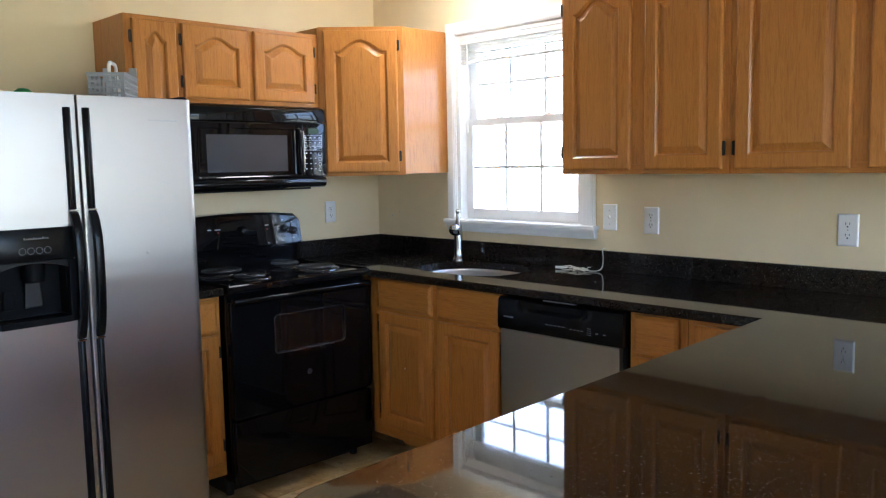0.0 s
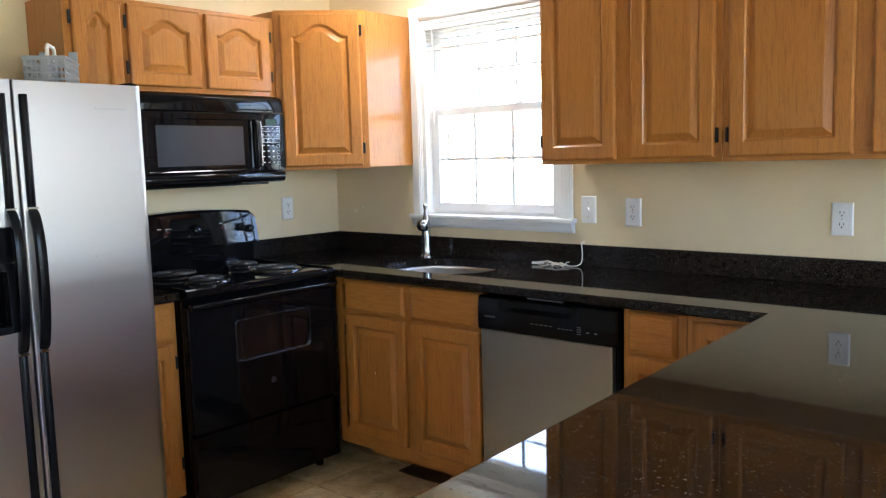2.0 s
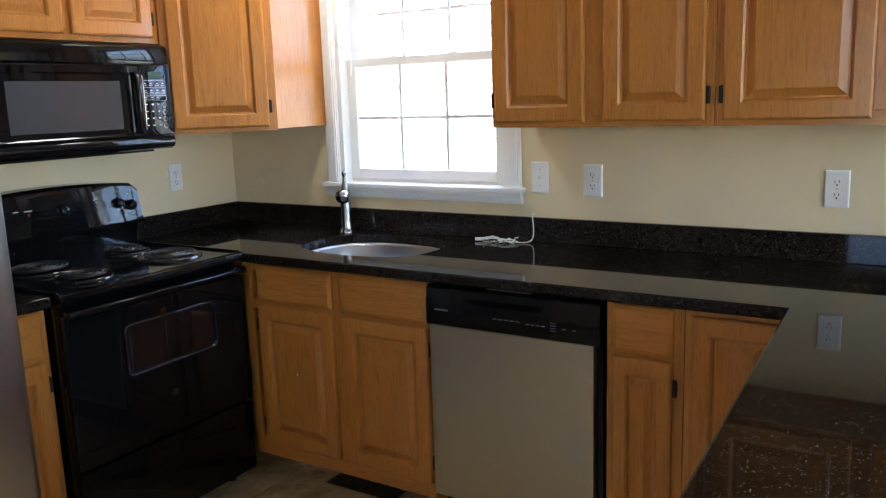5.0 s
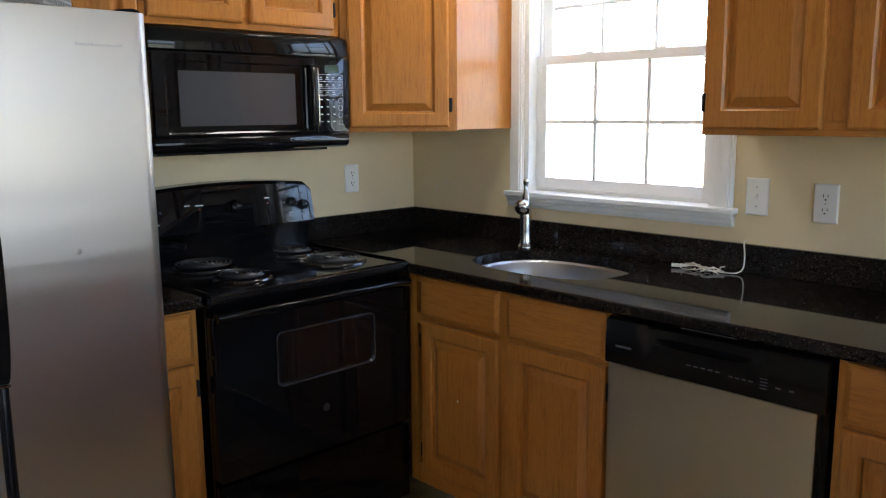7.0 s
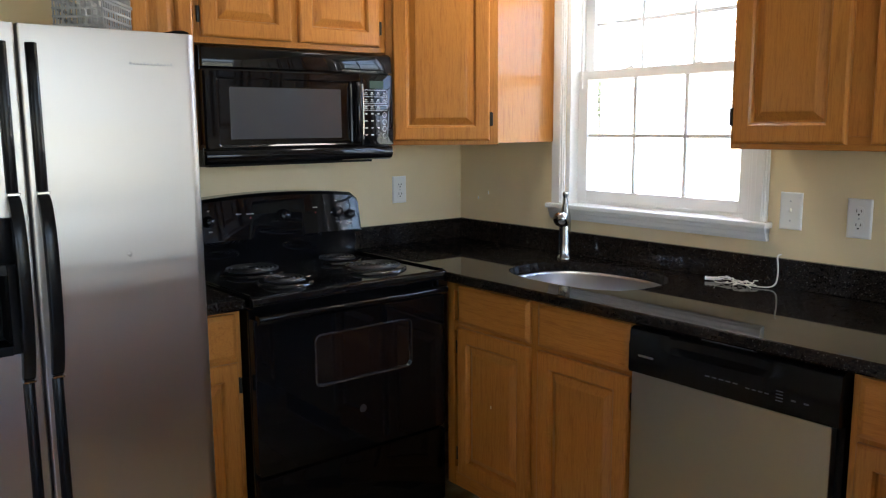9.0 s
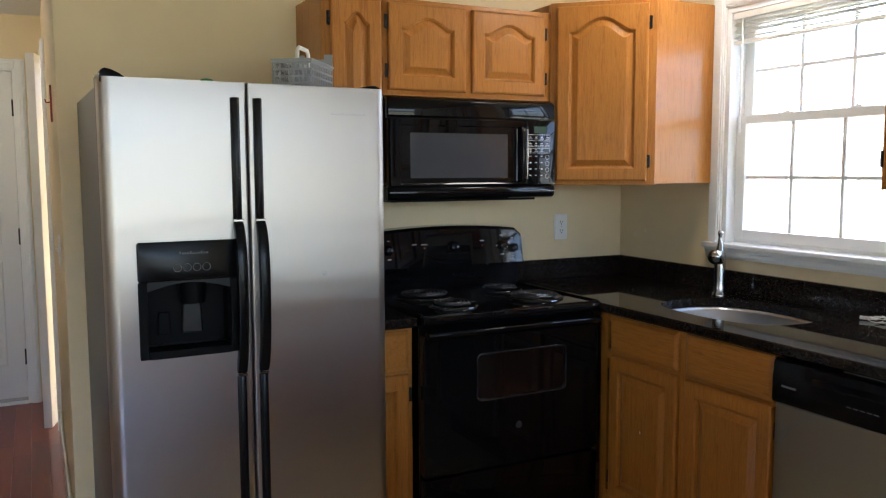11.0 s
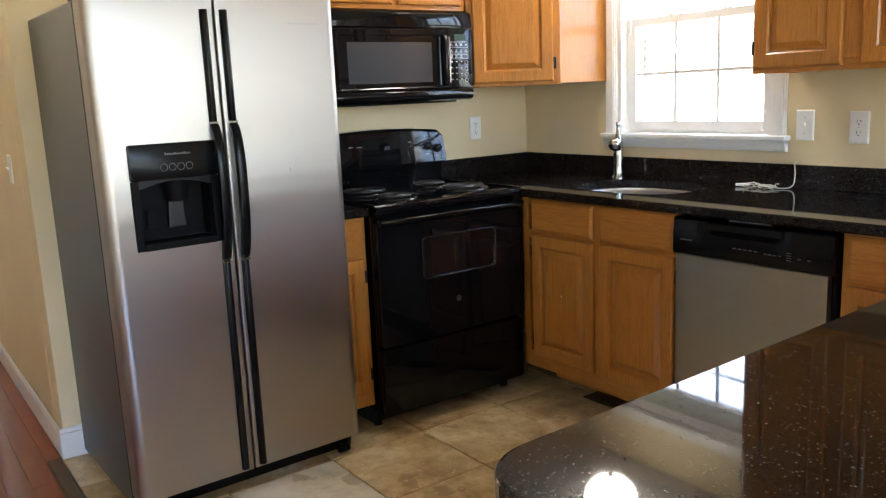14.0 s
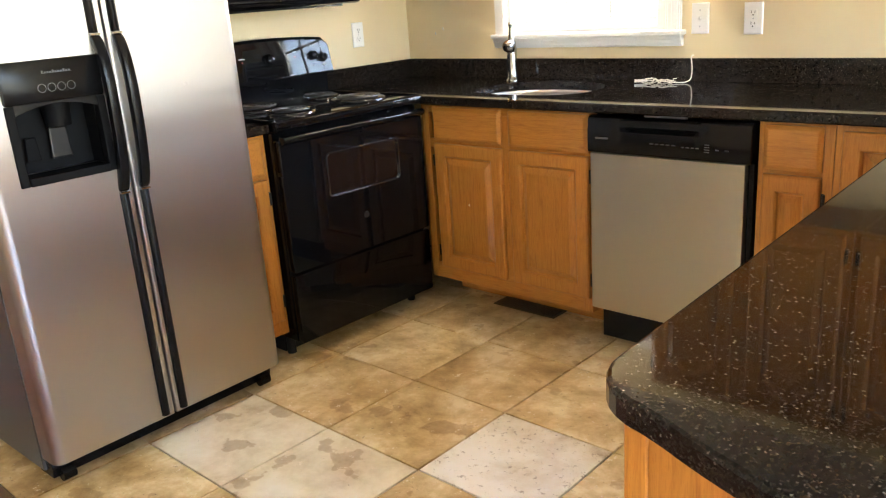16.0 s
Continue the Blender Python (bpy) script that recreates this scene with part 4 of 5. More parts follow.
loops = [[(0.363, *p) for p in outer], [(0.384, *p) for p in outer], [(0.390, *q) for q in rounded(dy0 + 0.006, dy1 - 0.004, 1.380, 1.630, 0.007)],
         [(0.390, *q) for q in rounded(gy0 - 0.045, gy1 + 0.045, gz0 - 0.024, gz1 + 0.03, 0.010)], [(0.387, *q) for q in rounded(gy0 - 0.04, gy1 + 0.04, gz0 - 0.019, gz1 + 0.025, 0.008)],
         [(0.387, *q) for q in rounded(gy0, gy1, gz0, gz1, 0.004)]]
rows = [[bm.verts.new(p) for p in loop] for loop in loops]
for a, b in zip(rows, rows[1:]):
    for k in range(len(a)):
        bm.faces.new([a[k], a[(k + 1) % len(a)], b[(k + 1) % len(a)], b[k]])
mw_door = wpart("door", bm, ENAMEL, mw, smooth=25)
wpart("window", prism(rounded(gy0 - 0.001, gy1 + 0.001, gz0 - 0.001, gz1 + 0.001, 0.004), "x", 0.375, 0.3868), MESH_GLASS, mw_door, "grey screened window")
HANDLE_GLOSS = material("gloss_black_handle", (0.010, 0.010, 0.011), 0.07)
grip = [(0.389, 1.388), (0.414, 1.394), (0.424, 1.412), (0.426, 1.50), (0.424, 1.588), (0.414, 1.606), (0.389, 1.612)]
wpart("handle", prism(grip + [(0.389, 1.594), (0.404, 1.585), (0.407, 1.50), (0.404, 1.415), (0.389, 1.406)], "y", -0.820, -0.796, 0.005), HANDLE_GLOSS, mw_door, smooth=50)
# chrome strip shaped as the bright highlight along the black handle
wpart("handle_highlight", tube([(0.421, -0.7985, 1.402), (0.4245, -0.7985, 1.43), (0.4265, -0.7985, 1.50), (0.4245, -0.7985, 1.57), (0.421, -0.7985, 1.598)], 0.0035, 8, smooth_count=4), CHROME, mw_door, "thin chrome strip drawn as the handle's highlight", 60)
wpart("chin", prism([(0.363, 1.326), (0.372, 1.326), (0.386, 1.334), (0.393, 1.350), (0.390, 1.366), (0.386, 1.373), (0.363, 1.373)], "y", M0, M1 - 0.004, 0.002), ENAMEL, mw, smooth=40)
panel = wpart("control_panel", prism(rounded(-0.779, M1, 1.376, 1.636, 0.008), "x", 0.363, 0.388, 0.002), ENAMEL, mw, smooth=30)
for z0, z1 in ((1.530, 1.578), (1.505, 1.523)):
    wpart("button_frame", boxes([(0.3882, 0.3887, -0.774, -0.668, z, z + 0.0016) for z in (z0, (z0 + z1) / 2, z1)][:: 1 if z1 - z0 > 0.03 else 2] + [(0.3882, 0.3887, y, y + 0.0016, z0, z1) for y in (-0.774, -0.6696)]), GREY_PRINT, panel)
wpart("display", box(0.3885, 0.3895, -0.745, -0.685, 1.585, 1.612), DISPLAY, panel, "small green display")
for r in range(7):
    for c in range(4):
        y = -0.762 + 0.027 * c
        z = 1.565 - 0.0255 * r
        if r in (2,) and c == 3:
            continue
        if c == 3 and r > 2:
            wpart("round_button", tube([(0.3888, y + 0.009 * math.cos(a), z + 0.009 * math.sin(a)) for a in (2 * math.pi * k / 14 for k in range(15))], 0.0009, 4), GREY_PRINT, panel)
        else:
            bars = [(0.3882, 0.3888, y - 0.009, y + 0.009, z - 0.004, z - 0.002), (0.3882, 0.3888, y - 0.005, y + 0.005, z + 0.002, z + 0.006)]
            wpart("button_mark", boxes(bars if r < 3 else bars[1:]), GREY_PRINT, panel)

mw.matrix_basis = pose(0.169, (M0 + M1) / 2, 1.318)

# ---- refrigerator
F0, F1, FS = -2.392, -1.552, -1.994
fridge = thing("refrigerator", (0.38, (F0 + F1) / 2, 0), "stainless steel side-by-side refrigerator with black handles and dispenser", "refrigerator")
wpart("cabinet", box(0.03, 0.655, F0 + 0.001, F1 - 0.004, 0.03, 1.676, 0.006), FRIDGE_SIDE, fridge, "dark grey textured side")
wpart("gasket", box(0.655, 0.668, F0 + 0.014, F1 - 0.014, 0.09, 1.67), RUBBER, fridge)
wpart("toe_grille", prism([(0.60, 0.012), (0.69, 0.012), (0.70, 0.05), (0.69, 0.074), (0.60, 0.074)], "y", F0 + 0.01, F1 - 0.01, 0.004), PLASTIC, fridge)
for y in (F0 + 0.05, F1 - 0.05):
    wpart("roller", lathe([(0.022, -0.02), (0.022, 0.02)], pose(0.70, y, 0.022, 90, 0, 0), 16), PLASTIC, fridge)
X0, X1, FZ0, FZ1 = 0.668, 0.762, 0.082, 1.692


def door_outline(y0, y1, round_low, round_high):
    """Plan of a fridge door: soft outer edge, small inner edge."""
    pts = [(X0, y0), (X0, y1)]
    for y, r, s in ((y1, round_high, 1), (y0, round_low, -1)):
        arc = [(X1 - r + r * math.sin(a), y - s * (r - r * math.cos(a))) for a in (math.pi / 2 * k / 14 for k in range(15))]
        pts += arc if s > 0 else arc[::-1]
    return pts


right_door = wpart("refrigerator_door", prism(door_outline(FS + 0.003, F1, 0.006, 0.032), "z", FZ0, FZ1, 0.0015), STEEL, fridge, "brushed stainless steel door")
DY0, DY1, DZ0, DZ1 = -2.313, -2.034, 0.908, 1.240
bm = prism(door_outline(F0, FS - 0.003, 0.032, 0.006), "z", FZ0, DZ0 + 0.02)
for other in (prism(door_outline(F0, FS - 0.003, 0.032, 0.006), "z", DZ1 - 0.02, FZ1), prism(door_outline(F0, DY0 + 0.015, 0.032, 0.0005), "z", DZ0 + 0.02, DZ1 - 0.02), prism(door_outline(DY1 - 0.015, FS - 0.003, 0.0005, 0.006), "z", DZ0 + 0.02, DZ1 - 0.02)):
    me = bpy.data.meshes.new("tmp")
    other.to_mesh(me)
    bm.from_mesh(me)
    bpy.data.meshes.remove(me)
    other.free()
left_door = wpart("freezer_door", bm, STEEL, fridge, "brushed stainless steel freezer door")
# ice and water dispenser, let into the freezer door
disp = wpart("dispenser", prism(rounded(DY0, DY1, 1.128, DZ1, 0.008), "x", 0.740, 0.771, 0.003), PLASTIC, left_door, "black ice and water dispenser", 30)
wpart("bezel", boxes([(0.74, 0.770, DY0, DY0 + 0.024, DZ0, 1.1275), (0.74, 0.770, DY1 - 0.024, DY1, DZ0, 1.1275), (0.70, 0.776, DY0 + 0.024, DY1 - 0.024, DZ0, 0.932)], 0.003), BLACK_CAVITY, disp)
arch = [(DY0 + 0.024, 1.1275), (DY1 - 0.024, 1.1275)] + [(DY1 - 0.024 - (DY1 - DY0 - 0.048) * k / 12, 1.100 + 0.022 * math.sin(math.pi * k / 12)) for k in range(13)]
wpart("hood", prism(arch, "x", 0.735, 0.766), PLASTIC, disp)
wpart("recess", boxes([(0.672, 0.676, DY0 + 0.024, DY1 - 0.024, 0.932, 1.127), (0.676, 0.738, DY0 + 0.018, DY0 + 0.024, 0.932, 1.127), (0.676, 0.738, DY1 - 0.024, DY1 - 0.018, 0.932, 1.127)]), BLACK_CAVITY, disp)
wpart("ice_chute", lathe([(0.034, 1.055), (0.040, 1.127)], pose(0.712, -2.155, 0), 20), BLACK_CAVITY, disp, smooth=40)
wpart("lever", prism([(-2.185, 0.962), (-2.125, 0.962), (-2.13, 1.05), (-2.18, 1.05)], "x", 0.690, 0.699, 0.004), material("grey_lever", (0.008, 0.008, 0.0085), 0.3), disp)
wpart("lever", prism([(-2.255, 0.962), (-2.215, 0.962), (-2.22, 1.03), (-2.25, 1.03)], "x", 0.690, 0.697, 0.003), BLACK_CAVITY, disp)
for k in range(4):
    y = -2.206 + 0.027 * k
    wpart("button", tube([(0.7715, y + 0.011 * math.cos(a), 1.165 + 0.011 * math.sin(a)) for a in (2 * math.pi * q / 16 for q in range(17))], 0.0010, 4), DIM_PRINT, disp)


def badge_bars(x, y0, length, z, tall, count):
    """A row of small upright bars on a thin line, in place of lettering."""
    step = length / count
    rows = [(x, x + 0.0008, y0, y0 + length, z, z + 0.0012)]
    for k in range(count):
        rows.append((x, x + 0.0008, y0 + step * k, y0 + step * (k + 0.62), z + 0.0012, z + tall * (1.0 if k % 4 == 0 else 0.62)))
    return boxes(rows)


wpart("badge", badge_bars(0.7712, -2.200, 0.082, 1.203, 0.008, 11), DIM_PRINT, disp)
wpart("badge", badge_bars(0.7622, -1.735, 0.115, 1.607, 0.0065, 13), material("badge_grey", (0.36, 0.36, 0.37), 0.4, 0.6), right_door)
wpart("dent", lathe([(0.007, 0.0), (0.005, 0.0012), (0.0, 0.0015)], pose(0.7621, -1.765, 1.122, 0, 90, 0), 14), STEEL, right_door, smooth=60)
for y, door in ((-2.030, left_door), (-1.964, right_door)):
    for z0, z1 in ((1.297, 1.648), (0.092, 0.832)):
        wpart("handle_trim", prism([(0.7622, y - 0.014), (0.771, y - 0.011), (0.776, y - 0.004), (0.776, y + 0.004), (0.771, y + 0.011), (0.7622, y + 0.014)], "z", z0, z1, 0.001), PLASTIC, door, smooth=40)
    bow = [(0.774, 1.290), (0.790, 1.270), (0.806, 1.22), (0.814, 1.15), (0.814, 1.06), (0.810, 0.98), (0.800, 0.91), (0.786, 0.86), (0.774, 0.84)]
    outer_line = curve_points([Vector((x, 0, z)) for x, z in bow], 4)
    inner_line = curve_points([Vector((max(0.7622, x - 0.026), 0, z)) for x, z in bow], 4)
    wpart("handle", prism([(p.x, p.z) for p in outer_line] + [(p.x, p.z) for p in inner_line[::-1]], "y", y - 0.0145, y + 0.0145, 0.004), PLASTIC, door, smooth=40)
    for z in (1.2935, 0.836):
        wpart("handle_ring", box(0.7622, 0.7785, y - 0.0145, y + 0.0145, z - 0.003, z + 0.003, 0.001, 1), CHROME, door)
for y0, y1, tall, x0, x1 in ((F0 + 0.004, F0 + 0.088, 0.040, 0.60, 0.752), (F1 - 0.012, F1 - 0.135, 0.026, 0.60, 0.752)):
    hump = [(y0 + (y1 - y0) * u, 1.676 + tall * h) for u, h in ((0, 0), (0, 0.6), (0.05, 0.85), (0.16, 1.0), (0.36, 0.92), (0.62, 0.66), (0.86, 0.30), (1, 0))]
    wpart("hinge_cover", prism(hump, "x", x0, x1, 0.003), PLASTIC, fridge, smooth=50)

fridge.matrix_basis = pose(0.376, (F0 + F1) / 2 - 0.008, 0, 0, 0, 1.6)

# ---- dishwasher
dw = thing("dishwasher", (1.786, -0.31, 0), "dishwasher with stainless steel door and black control panel", "dishwasher")
wpart("tub", box(1.492, 2.080, -0.575, -0.03, 0.146, CT - 0.04), PLASTIC, dw)
wpart("door", prism(rounded(1.490, 2.062, 0.150, 0.752, 0.004), "y", -0.622, -0.58, 0.003), STEEL_UP, dw, "brushed stainless steel door panel")
wpart("side_trim", box(2.0635, 2.083, -0.60, -0.575, 0.13, 0.752), PLASTIC, dw)
bm = bmesh.new()
rows = []
for k in range(29):
    u = k / 28
    x = 1.489 + 0.594 * u
    grip = max(0.0, 1 - abs((u - 0.47) / 0.28) ** 4)
    prof = [(-0.58, 0.757), (-0.632, 0.757), (-0.636, 0.765), (-0.636, 0.835), (-0.632 + 0.018 * grip, 0.850), (-0.632 + 0.020 * grip, 0.872), (-0.628, 0.880), (-0.618, 0.886), (-0.58, 0.886)]
    rows.append([bm.verts.new((x, y, z)) for y, z in prof])
for a, b in zip(rows, rows[1:]):
    for k in range(9):
        bm.faces.new([a[k], a[(k + 1) % 9], b[(k + 1) % 9], b[k]])
bm.faces.new(rows[0])
bm.faces.new(rows[-1])
dwp = wpart("control_panel", bm, PLASTIC, dw, "glossy black control panel", 30)
marks = [(1.522 + 0.0, 0.050, 0.806, 0.006)] + [(1.735 + 0.02 * k, 0.013, 0.800, 0.003) for k in range(5)] + [(1.850 + 0.017 * k, 0.011, 0.796, 0.003) for k in range(4)] + [(1.930, 0.018, 0.786 + 0.008 * k, 0.002) for k in range(4)] + [(1.968, 0.012, 0.794, 0.004), (2.0, 0.012, 0.794, 0.004)]
for x, w, z, h in marks:
    wpart("printed_mark", box(x, x + w, -0.6368, -0.6358, z, z + h), DIM_PRINT, dwp)
wpart("toe_panel", box(1.500, 2.078, -0.560, -0.545, 0.012, 0.148, 0.003, 1), PLASTIC, dw)
wpart("latch_vent", box(1.70, 1.85, -0.61, -0.585, 0.8865, 0.893, 0.002, 1), material("grey_strip", (0.25, 0.25, 0.26), 0.4), dw)

# ---------------------------------------------------------------- small things


def outlet(name, label, at, turn, toggle=False):
    ob = thing(name, at, label, "switch" if toggle else "outlet", turn=turn)
    part("plate", loops_skin(bmesh.new(), [panel_loop(0.072, 0.117, i, i, i, 0, y, 2) for i, y in ((0, 0), (0, -0.003), (0.003, -0.006), (0.006, -0.0065))]), PLATE, ob)
    if toggle:
        part("toggle", prism([(-0.0066, 0.052), (-0.0066, 0.066), (-0.018, 0.070), (-0.018, 0.062)], "x", 0.031, 0.041, 0.001), PLATE, ob)
        part("screw", lathe([(0.003, 0), (0.003, 0.001), (0, 0.0012)], pose(0.036, -0.0065, 0.028, 90, 0, 0), 10), GREY_PRINT, ob)
        part("screw", lathe([(0.003, 0), (0.003, 0.001), (0, 0.0012)], pose(0.036, -0.0065, 0.089, 90, 0, 0), 10), GREY_PRINT, ob)
    else:
        for z in (0.038, 0.079):
            socket = part("socket", prism(rounded(0.020, 0.052, z - 0.015, z + 0.015, 0.013), "y", -0.0085, -0.006), PLATE, ob)
            part("slot", boxes([(0.0285, 0.0305, -0.0092, -0.0084, z - 0.002, z + 0.008)]), SLOT, socket)
            part("slot", boxes([(0.0415, 0.0435, -0.0092, -0.0084, z - 0.001, z + 0.007)]), SLOT, socket)
            part("slot", lathe([(0.0028, -0.0), (0.0028, 0.0008)], pose(0.036, -0.0085, z - 0.008, 90, 0, 0), 10), SLOT, socket)
        part("screw", lathe([(0.003, 0), (0.003, 0.001), (0, 0.0012)], pose(0.036, -0.0065, 0.0585, 90, 0, 0), 10), GREY_PRINT, ob)
    return ob


outlet("light_switch", "white toggle light switch on the wall beside the window", (1.571, -0.0005, 1.117), 0, True)
outlet("wall_outlet", "white double wall outlet above the backsplash", (1.781, -0.0005, 1.110), 0)
outlet("wall_outlet", "white double wall outlet above the backsplash", (2.583, -0.0005, 1.105), 0)
outlet("wall_outlet", "white double wall outlet above the backsplash", (0.0005, -0.392, 1.114), 90)
outlet("light_switch", "pale switch plate on the hall wall corner", (-0.40, ENDY - 0.0005, 1.07), 0, True)
hook = thing("wall_hook", (-0.576, ENDY, 1.64), "thin dark red hook strip on the hall wall", "hook")
part("strip", box(-0.009, 0.009, -0.008, -0.0005, 0.0, 0.15, 0.002, 1), RED, hook)
part("peg", tube([(0, -0.006, 0.08), (0, -0.022, 0.078), (0, -0.026, 0.092)], 0.003, 6), RED, hook)

# blind cord lying on the counter
cord = thing("blind_cord", (1.46, -0.075, CT), "bundled white blind cord lying on the counter", "cord")
rng = random.Random(5)
wpart("hanging_cord", tube([(1.584, -0.004, 1.035), (1.584, -0.026, 1.03), (1.592, -0.034, 0.99), (1.594, -0.045, 0.952), (1.585, -0.062, CT + 0.006), (1.56, -0.078, CT + 0.004), (1.52, -0.082, CT + 0.005)], 0.0022, 6, smooth_count=6), CORD, cord, smooth=60)
for k in range(5):
    pts = []
    for q in range(9):
        u = q / 8
        pts.append((1.405 + 0.14 * u + rng.uniform(-0.014, 0.014), -0.082 + 0.03 * math.sin(k * 1.9 + u * 4) + rng.uniform(-0.012, 0.012), CT + 0.003 + rng.uniform(0, 0.016)))
    wpart("cord_loop", tube(pts, 0.0016, 6, smooth_count=5), CORD, cord, smooth=60)
for k in range(3):
    m = pose(1.398 + 0.008 * k, -0.088 + 0.012 * k, CT + 0.007, 0, 84, 200 + 18 * k)
    wpart("tassel", lathe([(0.002, 0.0), (0.0045, 0.004), (0.0065, 0.026), (0.0, 0.027)], m, 10), PLATE, cord, smooth=40)

# things on top of the fridge
basket = thing("cutlery_basket", (0.48, -1.742, 1.677), "grey slotted plastic cutlery basket with handle on the fridge", "basket")
bx0, bx1, by0, by1, bz0, bz1 = 0.37, 0.605, -1.808, -1.676, 1.677, 1.800
wpart("bottom", box(bx0, bx1, by0, by1, bz0, bz0 + 0.004), BASKET, basket)
for y in (by0, by1 - 0.003):
    for k in range(13):
        x = bx0 + (bx1 - bx0 - 0.006) * k / 12
        wpart("slat", box(x, x + 0.006, y, y + 0.003, bz0 + 0.004, bz1 - 0.008), BASKET, basket)
for x in (bx0, bx1 - 0.003):
    for k in range(8):
        y = by0 + 0.008 + (by1 - by0 - 0.022) * k / 7
        wpart("slat", box(x, x + 0.003, y, y + 0.005, bz0 + 0.004, bz1 - 0.008), BASKET, basket)
for k in range(5):
    z = bz0 + 0.02 + 0.022 * k
    wpart("band", boxes([(bx0 - 0.001, bx1 + 0.001, by0 - 0.001, by0 + 0.002, z, z + 0.006), (bx0 - 0.001, bx1 + 0.001, by1 - 0.002, by1 + 0.001, z, z + 0.006), (bx0 - 0.001, bx0 + 0.002, by0, by1, z, z + 0.006), (bx1 - 0.002, bx1 + 0.001, by0, by1, z, z + 0.006)]), BASKET, basket)
wpart("rim", boxes([(bx0 - 0.004, bx1 + 0.004, by0 - 0.004, by0 + 0.004, bz1 - 0.008, bz1), (bx0 - 0.004, bx1 + 0.004, by1 - 0.004, by1 + 0.004, bz1 - 0.008, bz1), (bx0 - 0.004, bx0 + 0.004, by0 + 0.004, by1 - 0.004, bz1 - 0.008, bz1), (bx1 - 0.004, bx1 + 0.004, by0 + 0.004, by1 - 0.004, bz1 - 0.008, bz1)]), BASKET, basket)
wpart("divider", box(bx0 + 0.004, bx1 - 0.004, -1.744, -1.740, bz0 + 0.004, bz1 - 0.004), BASKET, basket)
wpart("handle", tube([(0.43, -1.742, bz1 - 0.01), (0.435, -1.742, bz1 + 0.035), (0.45, -1.742, bz1 + 0.046), (0.53, -1.742, bz1 + 0.046), (0.545, -1.742, bz1 + 0.035), (0.55, -1.742, bz1 - 0.01)], 0.007, 8), PLATE, basket, "pale carrying handle", 50)
bm = boxes([(bx0 - 0.002, bx0 + 0.002, by0, by0 + 0.03, bz1, bz1 + 0.042), (bx0 - 0.002, bx0 + 0.002, by1 - 0.03, by1, bz1, bz1 + 0.042), (bx0 - 0.002, bx0 + 0.002, by0 + 0.03, by1 - 0.03, bz1, bz1 + 0.026)])
wpart("end_plate", bm, BASKET, basket)
basket.matrix_basis = pose(0.435, -1.717, 1.677, 0, 0, -36)
tagged(link_mesh("bottle_cap", lathe([(0.036, 0.0), (0.038, 0.01), (0.037, 0.035), (0.031, 0.056), (0.018, 0.067), (0.0, 0.070)], pose(0.32, -2.02, 1.677), 24), GREEN, 50), "rounded green plastic cap on top of the fridge", "cap")

# ceiling lamps: opal domes, lit


def dome_lamp(x, y, glass):
    lamp = thing("ceiling_lamp", (x, y, CEIL), "lit white opal dome lamp flush on the ceiling", "lamp", "ceiling lamps")
    part("canopy", lathe([(0.0, -0.0005), (0.125, -0.0005), (0.128, -0.012), (0.12, -0.022), (0.0, -0.022)], None, 36), CHROME, lamp, smooth=40)
    part("shade", lathe([(0.118, -0.022), (0.120, -0.035), (0.108, -0.075), (0.080, -0.108), (0.042, -0.126), (0.012, -0.130)], None, 36), glass, lamp, "glowing opal glass shade", 60)
    part("finial", lathe([(0.012, -0.129), (0.014, -0.136), (0.008, -0.144), (0.005, -0.152), (0.0, -0.154)], None, 16), CHROME, lamp, smooth=50)
    return lamp


dome_lamp(0.985, -0.42, OPAL)
dome_lamp(-1.66, -3.36, OPAL_HALL)


def floor_vent(at, turn, length, width, colour):
    vent = thing("floor_vent", at, "slotted metal floor vent grille set in the floor", "vent", "floor vents", turn=turn)
    m = material("vent_metal", colour, 0.5, 0.5)
    part("frame", boxes([(0, length, 0, 0.012, 0, 0.004), (0, length, width - 0.012, width, 0, 0.004), (0, 0.012, 0.012, width - 0.012, 0, 0.004), (length - 0.012, length, 0.012, width - 0.012, 0, 0.004)], 0.001), m, vent)
    part("backing", box(0.012, length - 0.012, 0.012, width - 0.012, -0.003, 0.0004), SLOT, vent)
    count = int((length - 0.024) / 0.014)
    for k in range(count):
        x = 0.014 + 0.014 * k
        part("slat", box(x, x + 0.006, 0.012, width - 0.012, 0.0008, 0.0034), m, vent)
    return vent


floor_vent((0.905, -0.512, 0.001), 0, 0.325, 0.10, (0.10, 0.065, 0.035))
floor_vent((-0.52, -3.40, 0.001), 0, 0.36, 0.14, (0.16, 0.12, 0.07))

# ---------------------------------------------------------------- outside: lawn and trees
lawn = structure("ground", prism([(-600, -600), (600, -600), (600, 600), (-600, 600)], "z", -0.9, -0.7), GRASS, "bright lawn outside the window", "ground")


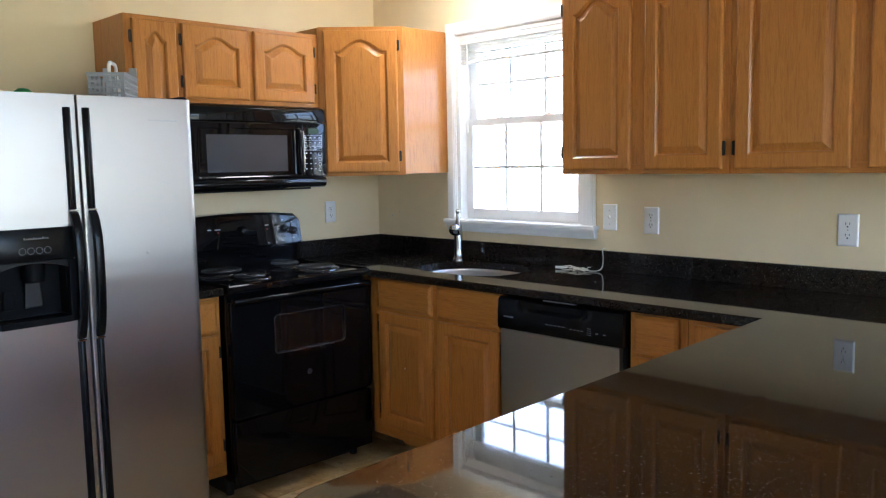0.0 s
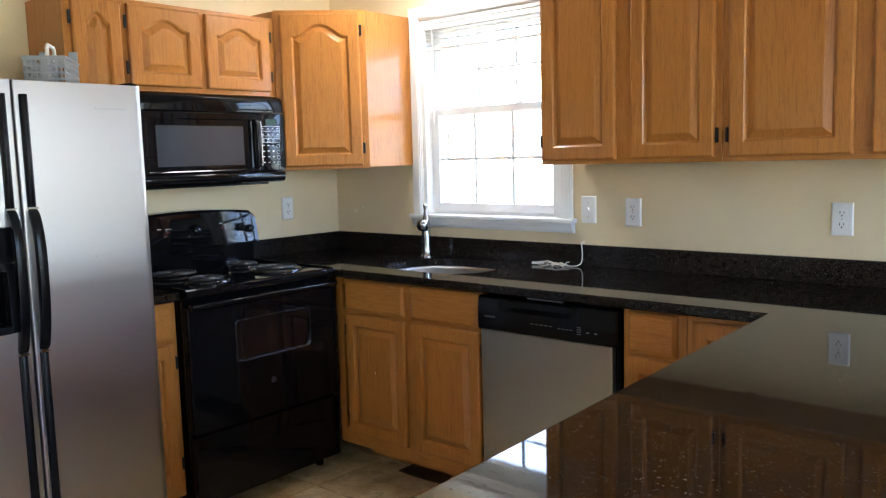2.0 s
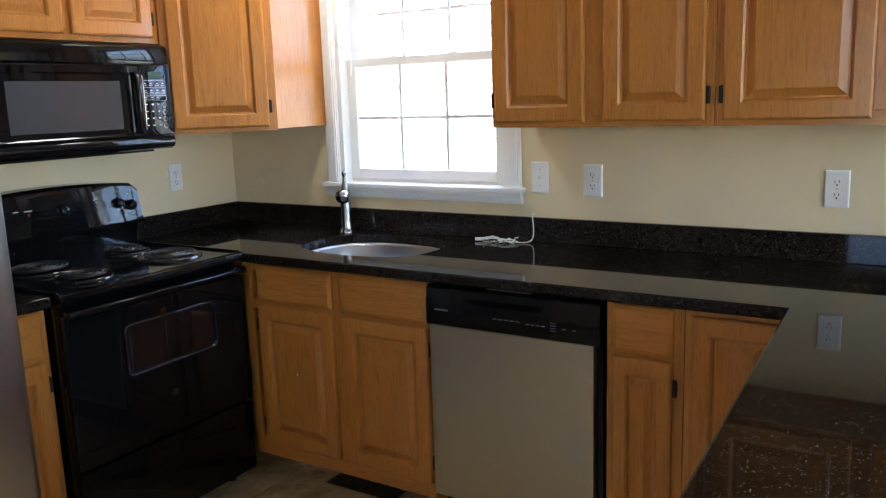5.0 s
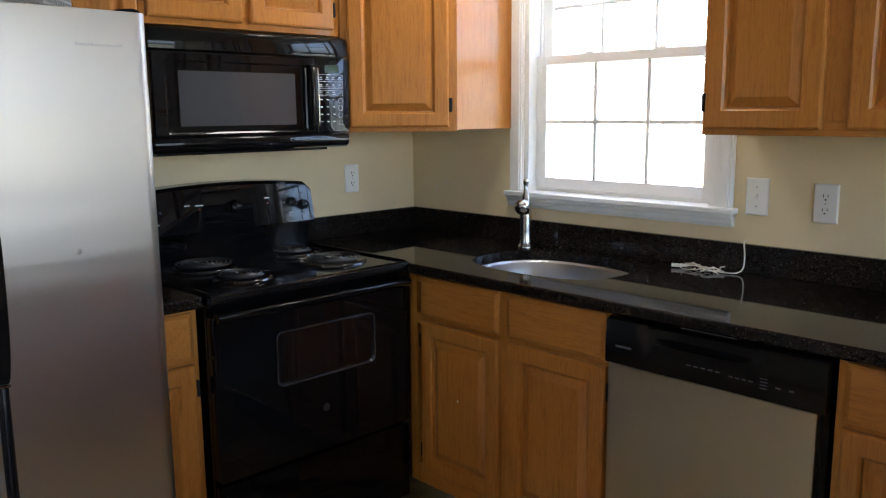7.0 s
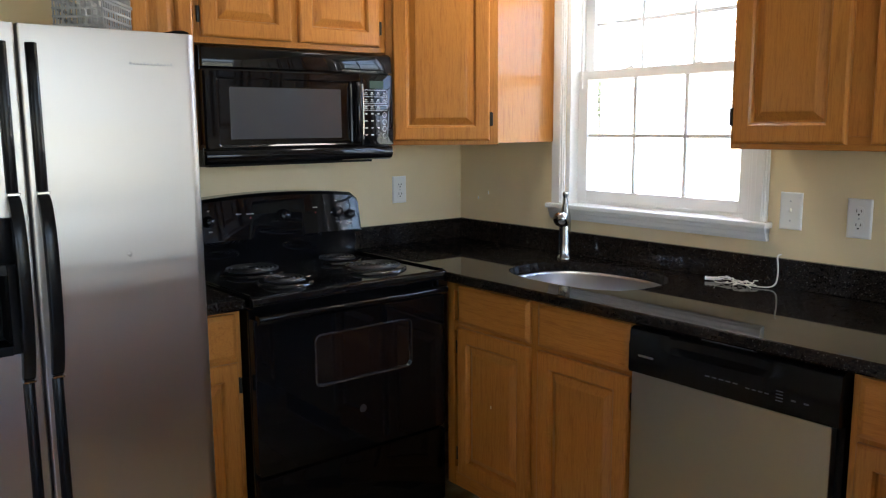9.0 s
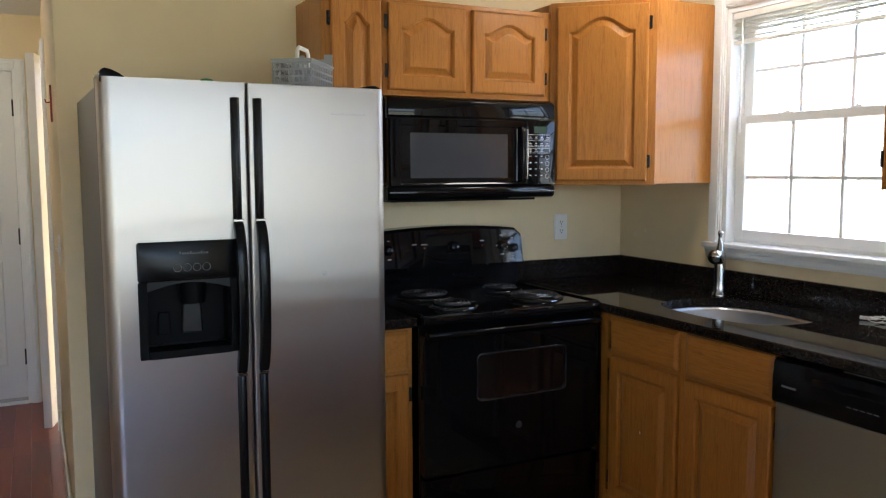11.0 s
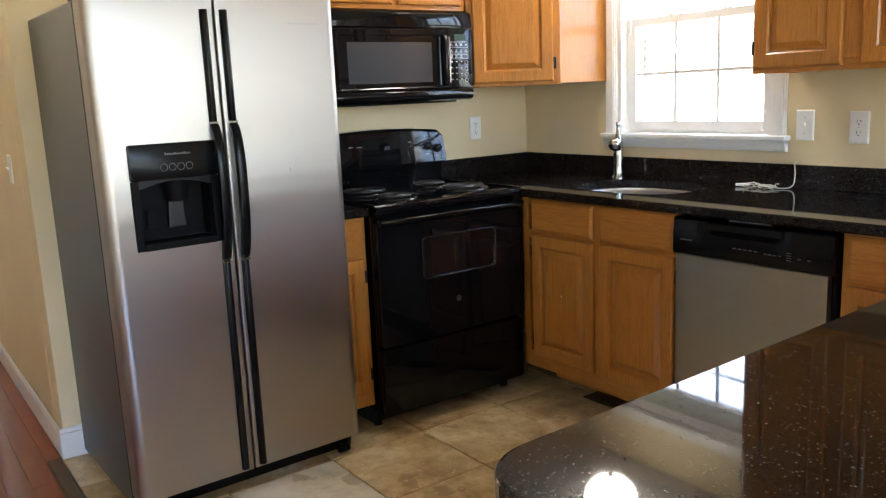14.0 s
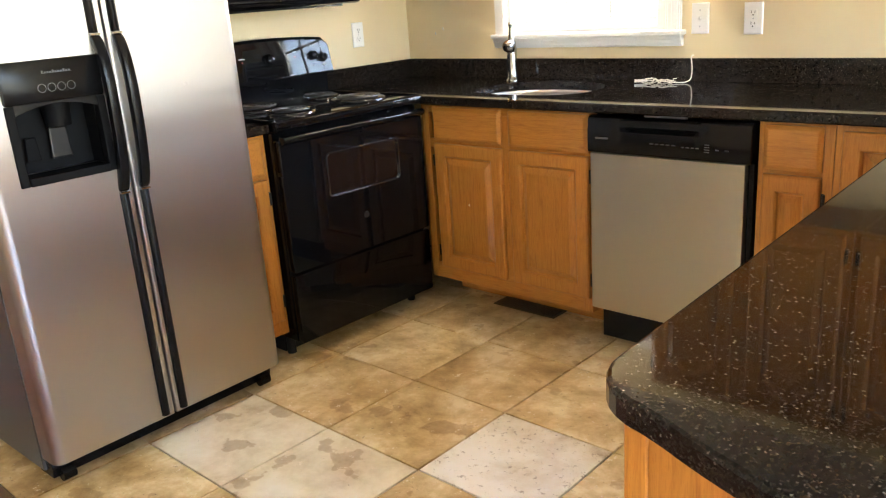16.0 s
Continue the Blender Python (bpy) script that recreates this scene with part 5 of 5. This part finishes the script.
def tree(at, height, seed):
    rng = random.Random(seed)
    t = thing("tree", at, "leafy green tree on the lawn outside", "tree", "trees outside")
    trunk = tube([(0, 0, 0), (0.1, 0, height * 0.25), (0.0, 0.1, height * 0.5), (0.1, 0.0, height * 0.85)], [height * 0.014, height * 0.012, height * 0.009, height * 0.004], 8)
    tips = []
    for k in range(9):
        z = height * (0.3 + 0.06 * k)
        a = k * 2.4
        r = height * 0.28 * (1 - 0.06 * k)
        tip = (r * math.cos(a), r * math.sin(a), z + height * 0.12)
        tube([(0.05, 0, z), (tip[0] * 0.5, tip[1] * 0.5, z + height * 0.04), tip], [height * 0.010, height * 0.007, height * 0.003], 5, trunk)
        tips.append(Vector(tip))
    part("trunk", trunk, BARK, t)
    verts, faces = [], []
    for k in range(1100):
        c = rng.choice(tips) * rng.uniform(0.5, 1.15) + Vector((rng.gauss(0, 1), rng.gauss(0, 1), rng.gauss(0, 0.8))) * height * 0.09
        c.z = max(c.z, height * 0.22)
        n = Vector((rng.gauss(0, 1), rng.gauss(0, 1), rng.gauss(0, 1))).normalized()
        u = n.orthogonal() * height * 0.02
        w = n.cross(u)
        i = len(verts)
        verts += [c - u, c + w * 0.6, c + u, c - w * 0.6]
        faces.append((i, i + 1, i + 2, i + 3))
    me = bpy.data.meshes.new("crown")
    me.from_pydata([tuple(v) for v in verts], [], faces)
    me.materials.append(LEAF)
    crown = new("crown", me)
    crown.parent = t
    return t


rng = random.Random(3)
for k in range(9):
    x = -78 + 8.5 * k + rng.uniform(-2, 2)
    tree((x, rng.uniform(66, 92), -0.7), rng.uniform(12, 17), k)

# ---------------------------------------------------------------- floor pieces: travertine tiles, then wood planks
P, GX, GY = 0.4125, 1.137, -0.845
floor = bpy.data.objects["floor"]
tile_me = None
special = {(1, 2): PALE_TRAVERTINE, (-1, 3): BLOTCHED_TRAVERTINE, (0, 3): BLOTCHED_TRAVERTINE}
for i in range(-3, 6):
    for j in range(-3, 5):
        x0, y1 = GX + P * i, GY - P * j + P
        x1, y0 = x0 + P, y1 - P
        x0, x1, y0, y1 = max(x0, 0.0), min(x1, 3.46), max(y0, -2.49), min(y1, 0.0)
        if x1 - x0 < 0.04 or y1 - y0 < 0.04:
            continue
        full = abs(x1 - x0 - P) < 1e-4 and abs(y1 - y0 - P) < 1e-4
        if full and tile_me:
            ob = new("tile", tile_me)
        else:
            w, d = x1 - x0, y1 - y0
            ob = link_mesh("tile", box(-w / 2 + 0.0026, w / 2 - 0.0026, -d / 2 + 0.0026, d / 2 - 0.0026, -0.012, 0, 0.0016, 1), TRAVERTINE)
            if full:
                tile_me = ob.data
        ob.parent = floor
        ob.location = ((x0 + x1) / 2, (y0 + y1) / 2, 0)
        if (i, j) in special:
            ob.material_slots[0].link = "OBJECT"
            ob.material_slots[0].material = special[i, j]
rng = random.Random(11)
plank = {}
W = 0.083
for a, b in ((HALLX, -1.5), (-1.5, -0.6), (-0.6, 0.0)):
    ob = link_mesh("plank", box(0.0002, b - a - 0.0002, -0.0725, 0, -0.012, 0, 0.0007, 1), CHERRY)
    ob.parent = floor
    ob.location = (a, ENDY, 0)
y = -2.545 - W
while y > HALLY - 0.01:
    x = HALLX + 0.0 - rng.uniform(0, 0.8)
    while x < 1.6:
        length = rng.choice((0.6, 0.9, 1.2))
        a, b = max(x, HALLX), min(x + length, 1.6)
        x += length
        if b - a < 0.05:
            continue
        key = round(b - a, 3)
        low = max(y, HALLY)
        if key not in plank or low > y:
            ob = link_mesh("plank", box(0.0002, b - a - 0.0002, low - y + 0.0003, W - 0.0003, -0.012, 0, 0.0007, 1), CHERRY)
            if low == y:
                plank[key] = ob.data
        else:
            ob = new("plank", plank[key])
        ob.parent = floor
        ob.location = (a, y, 0)
    y -= W
rest = boxes([(1.602, EAST, HALLY, -2.546, -0.012, -0.0005), (3.47, EAST, -2.545, 0, -0.012, -0.0005), (1.0, EAST, SOUTH, HALLY - 0.001, -0.012, -0.0005)])
tagged(part("plank_field", rest, CHERRY_FIELD, floor), kind="stuff")
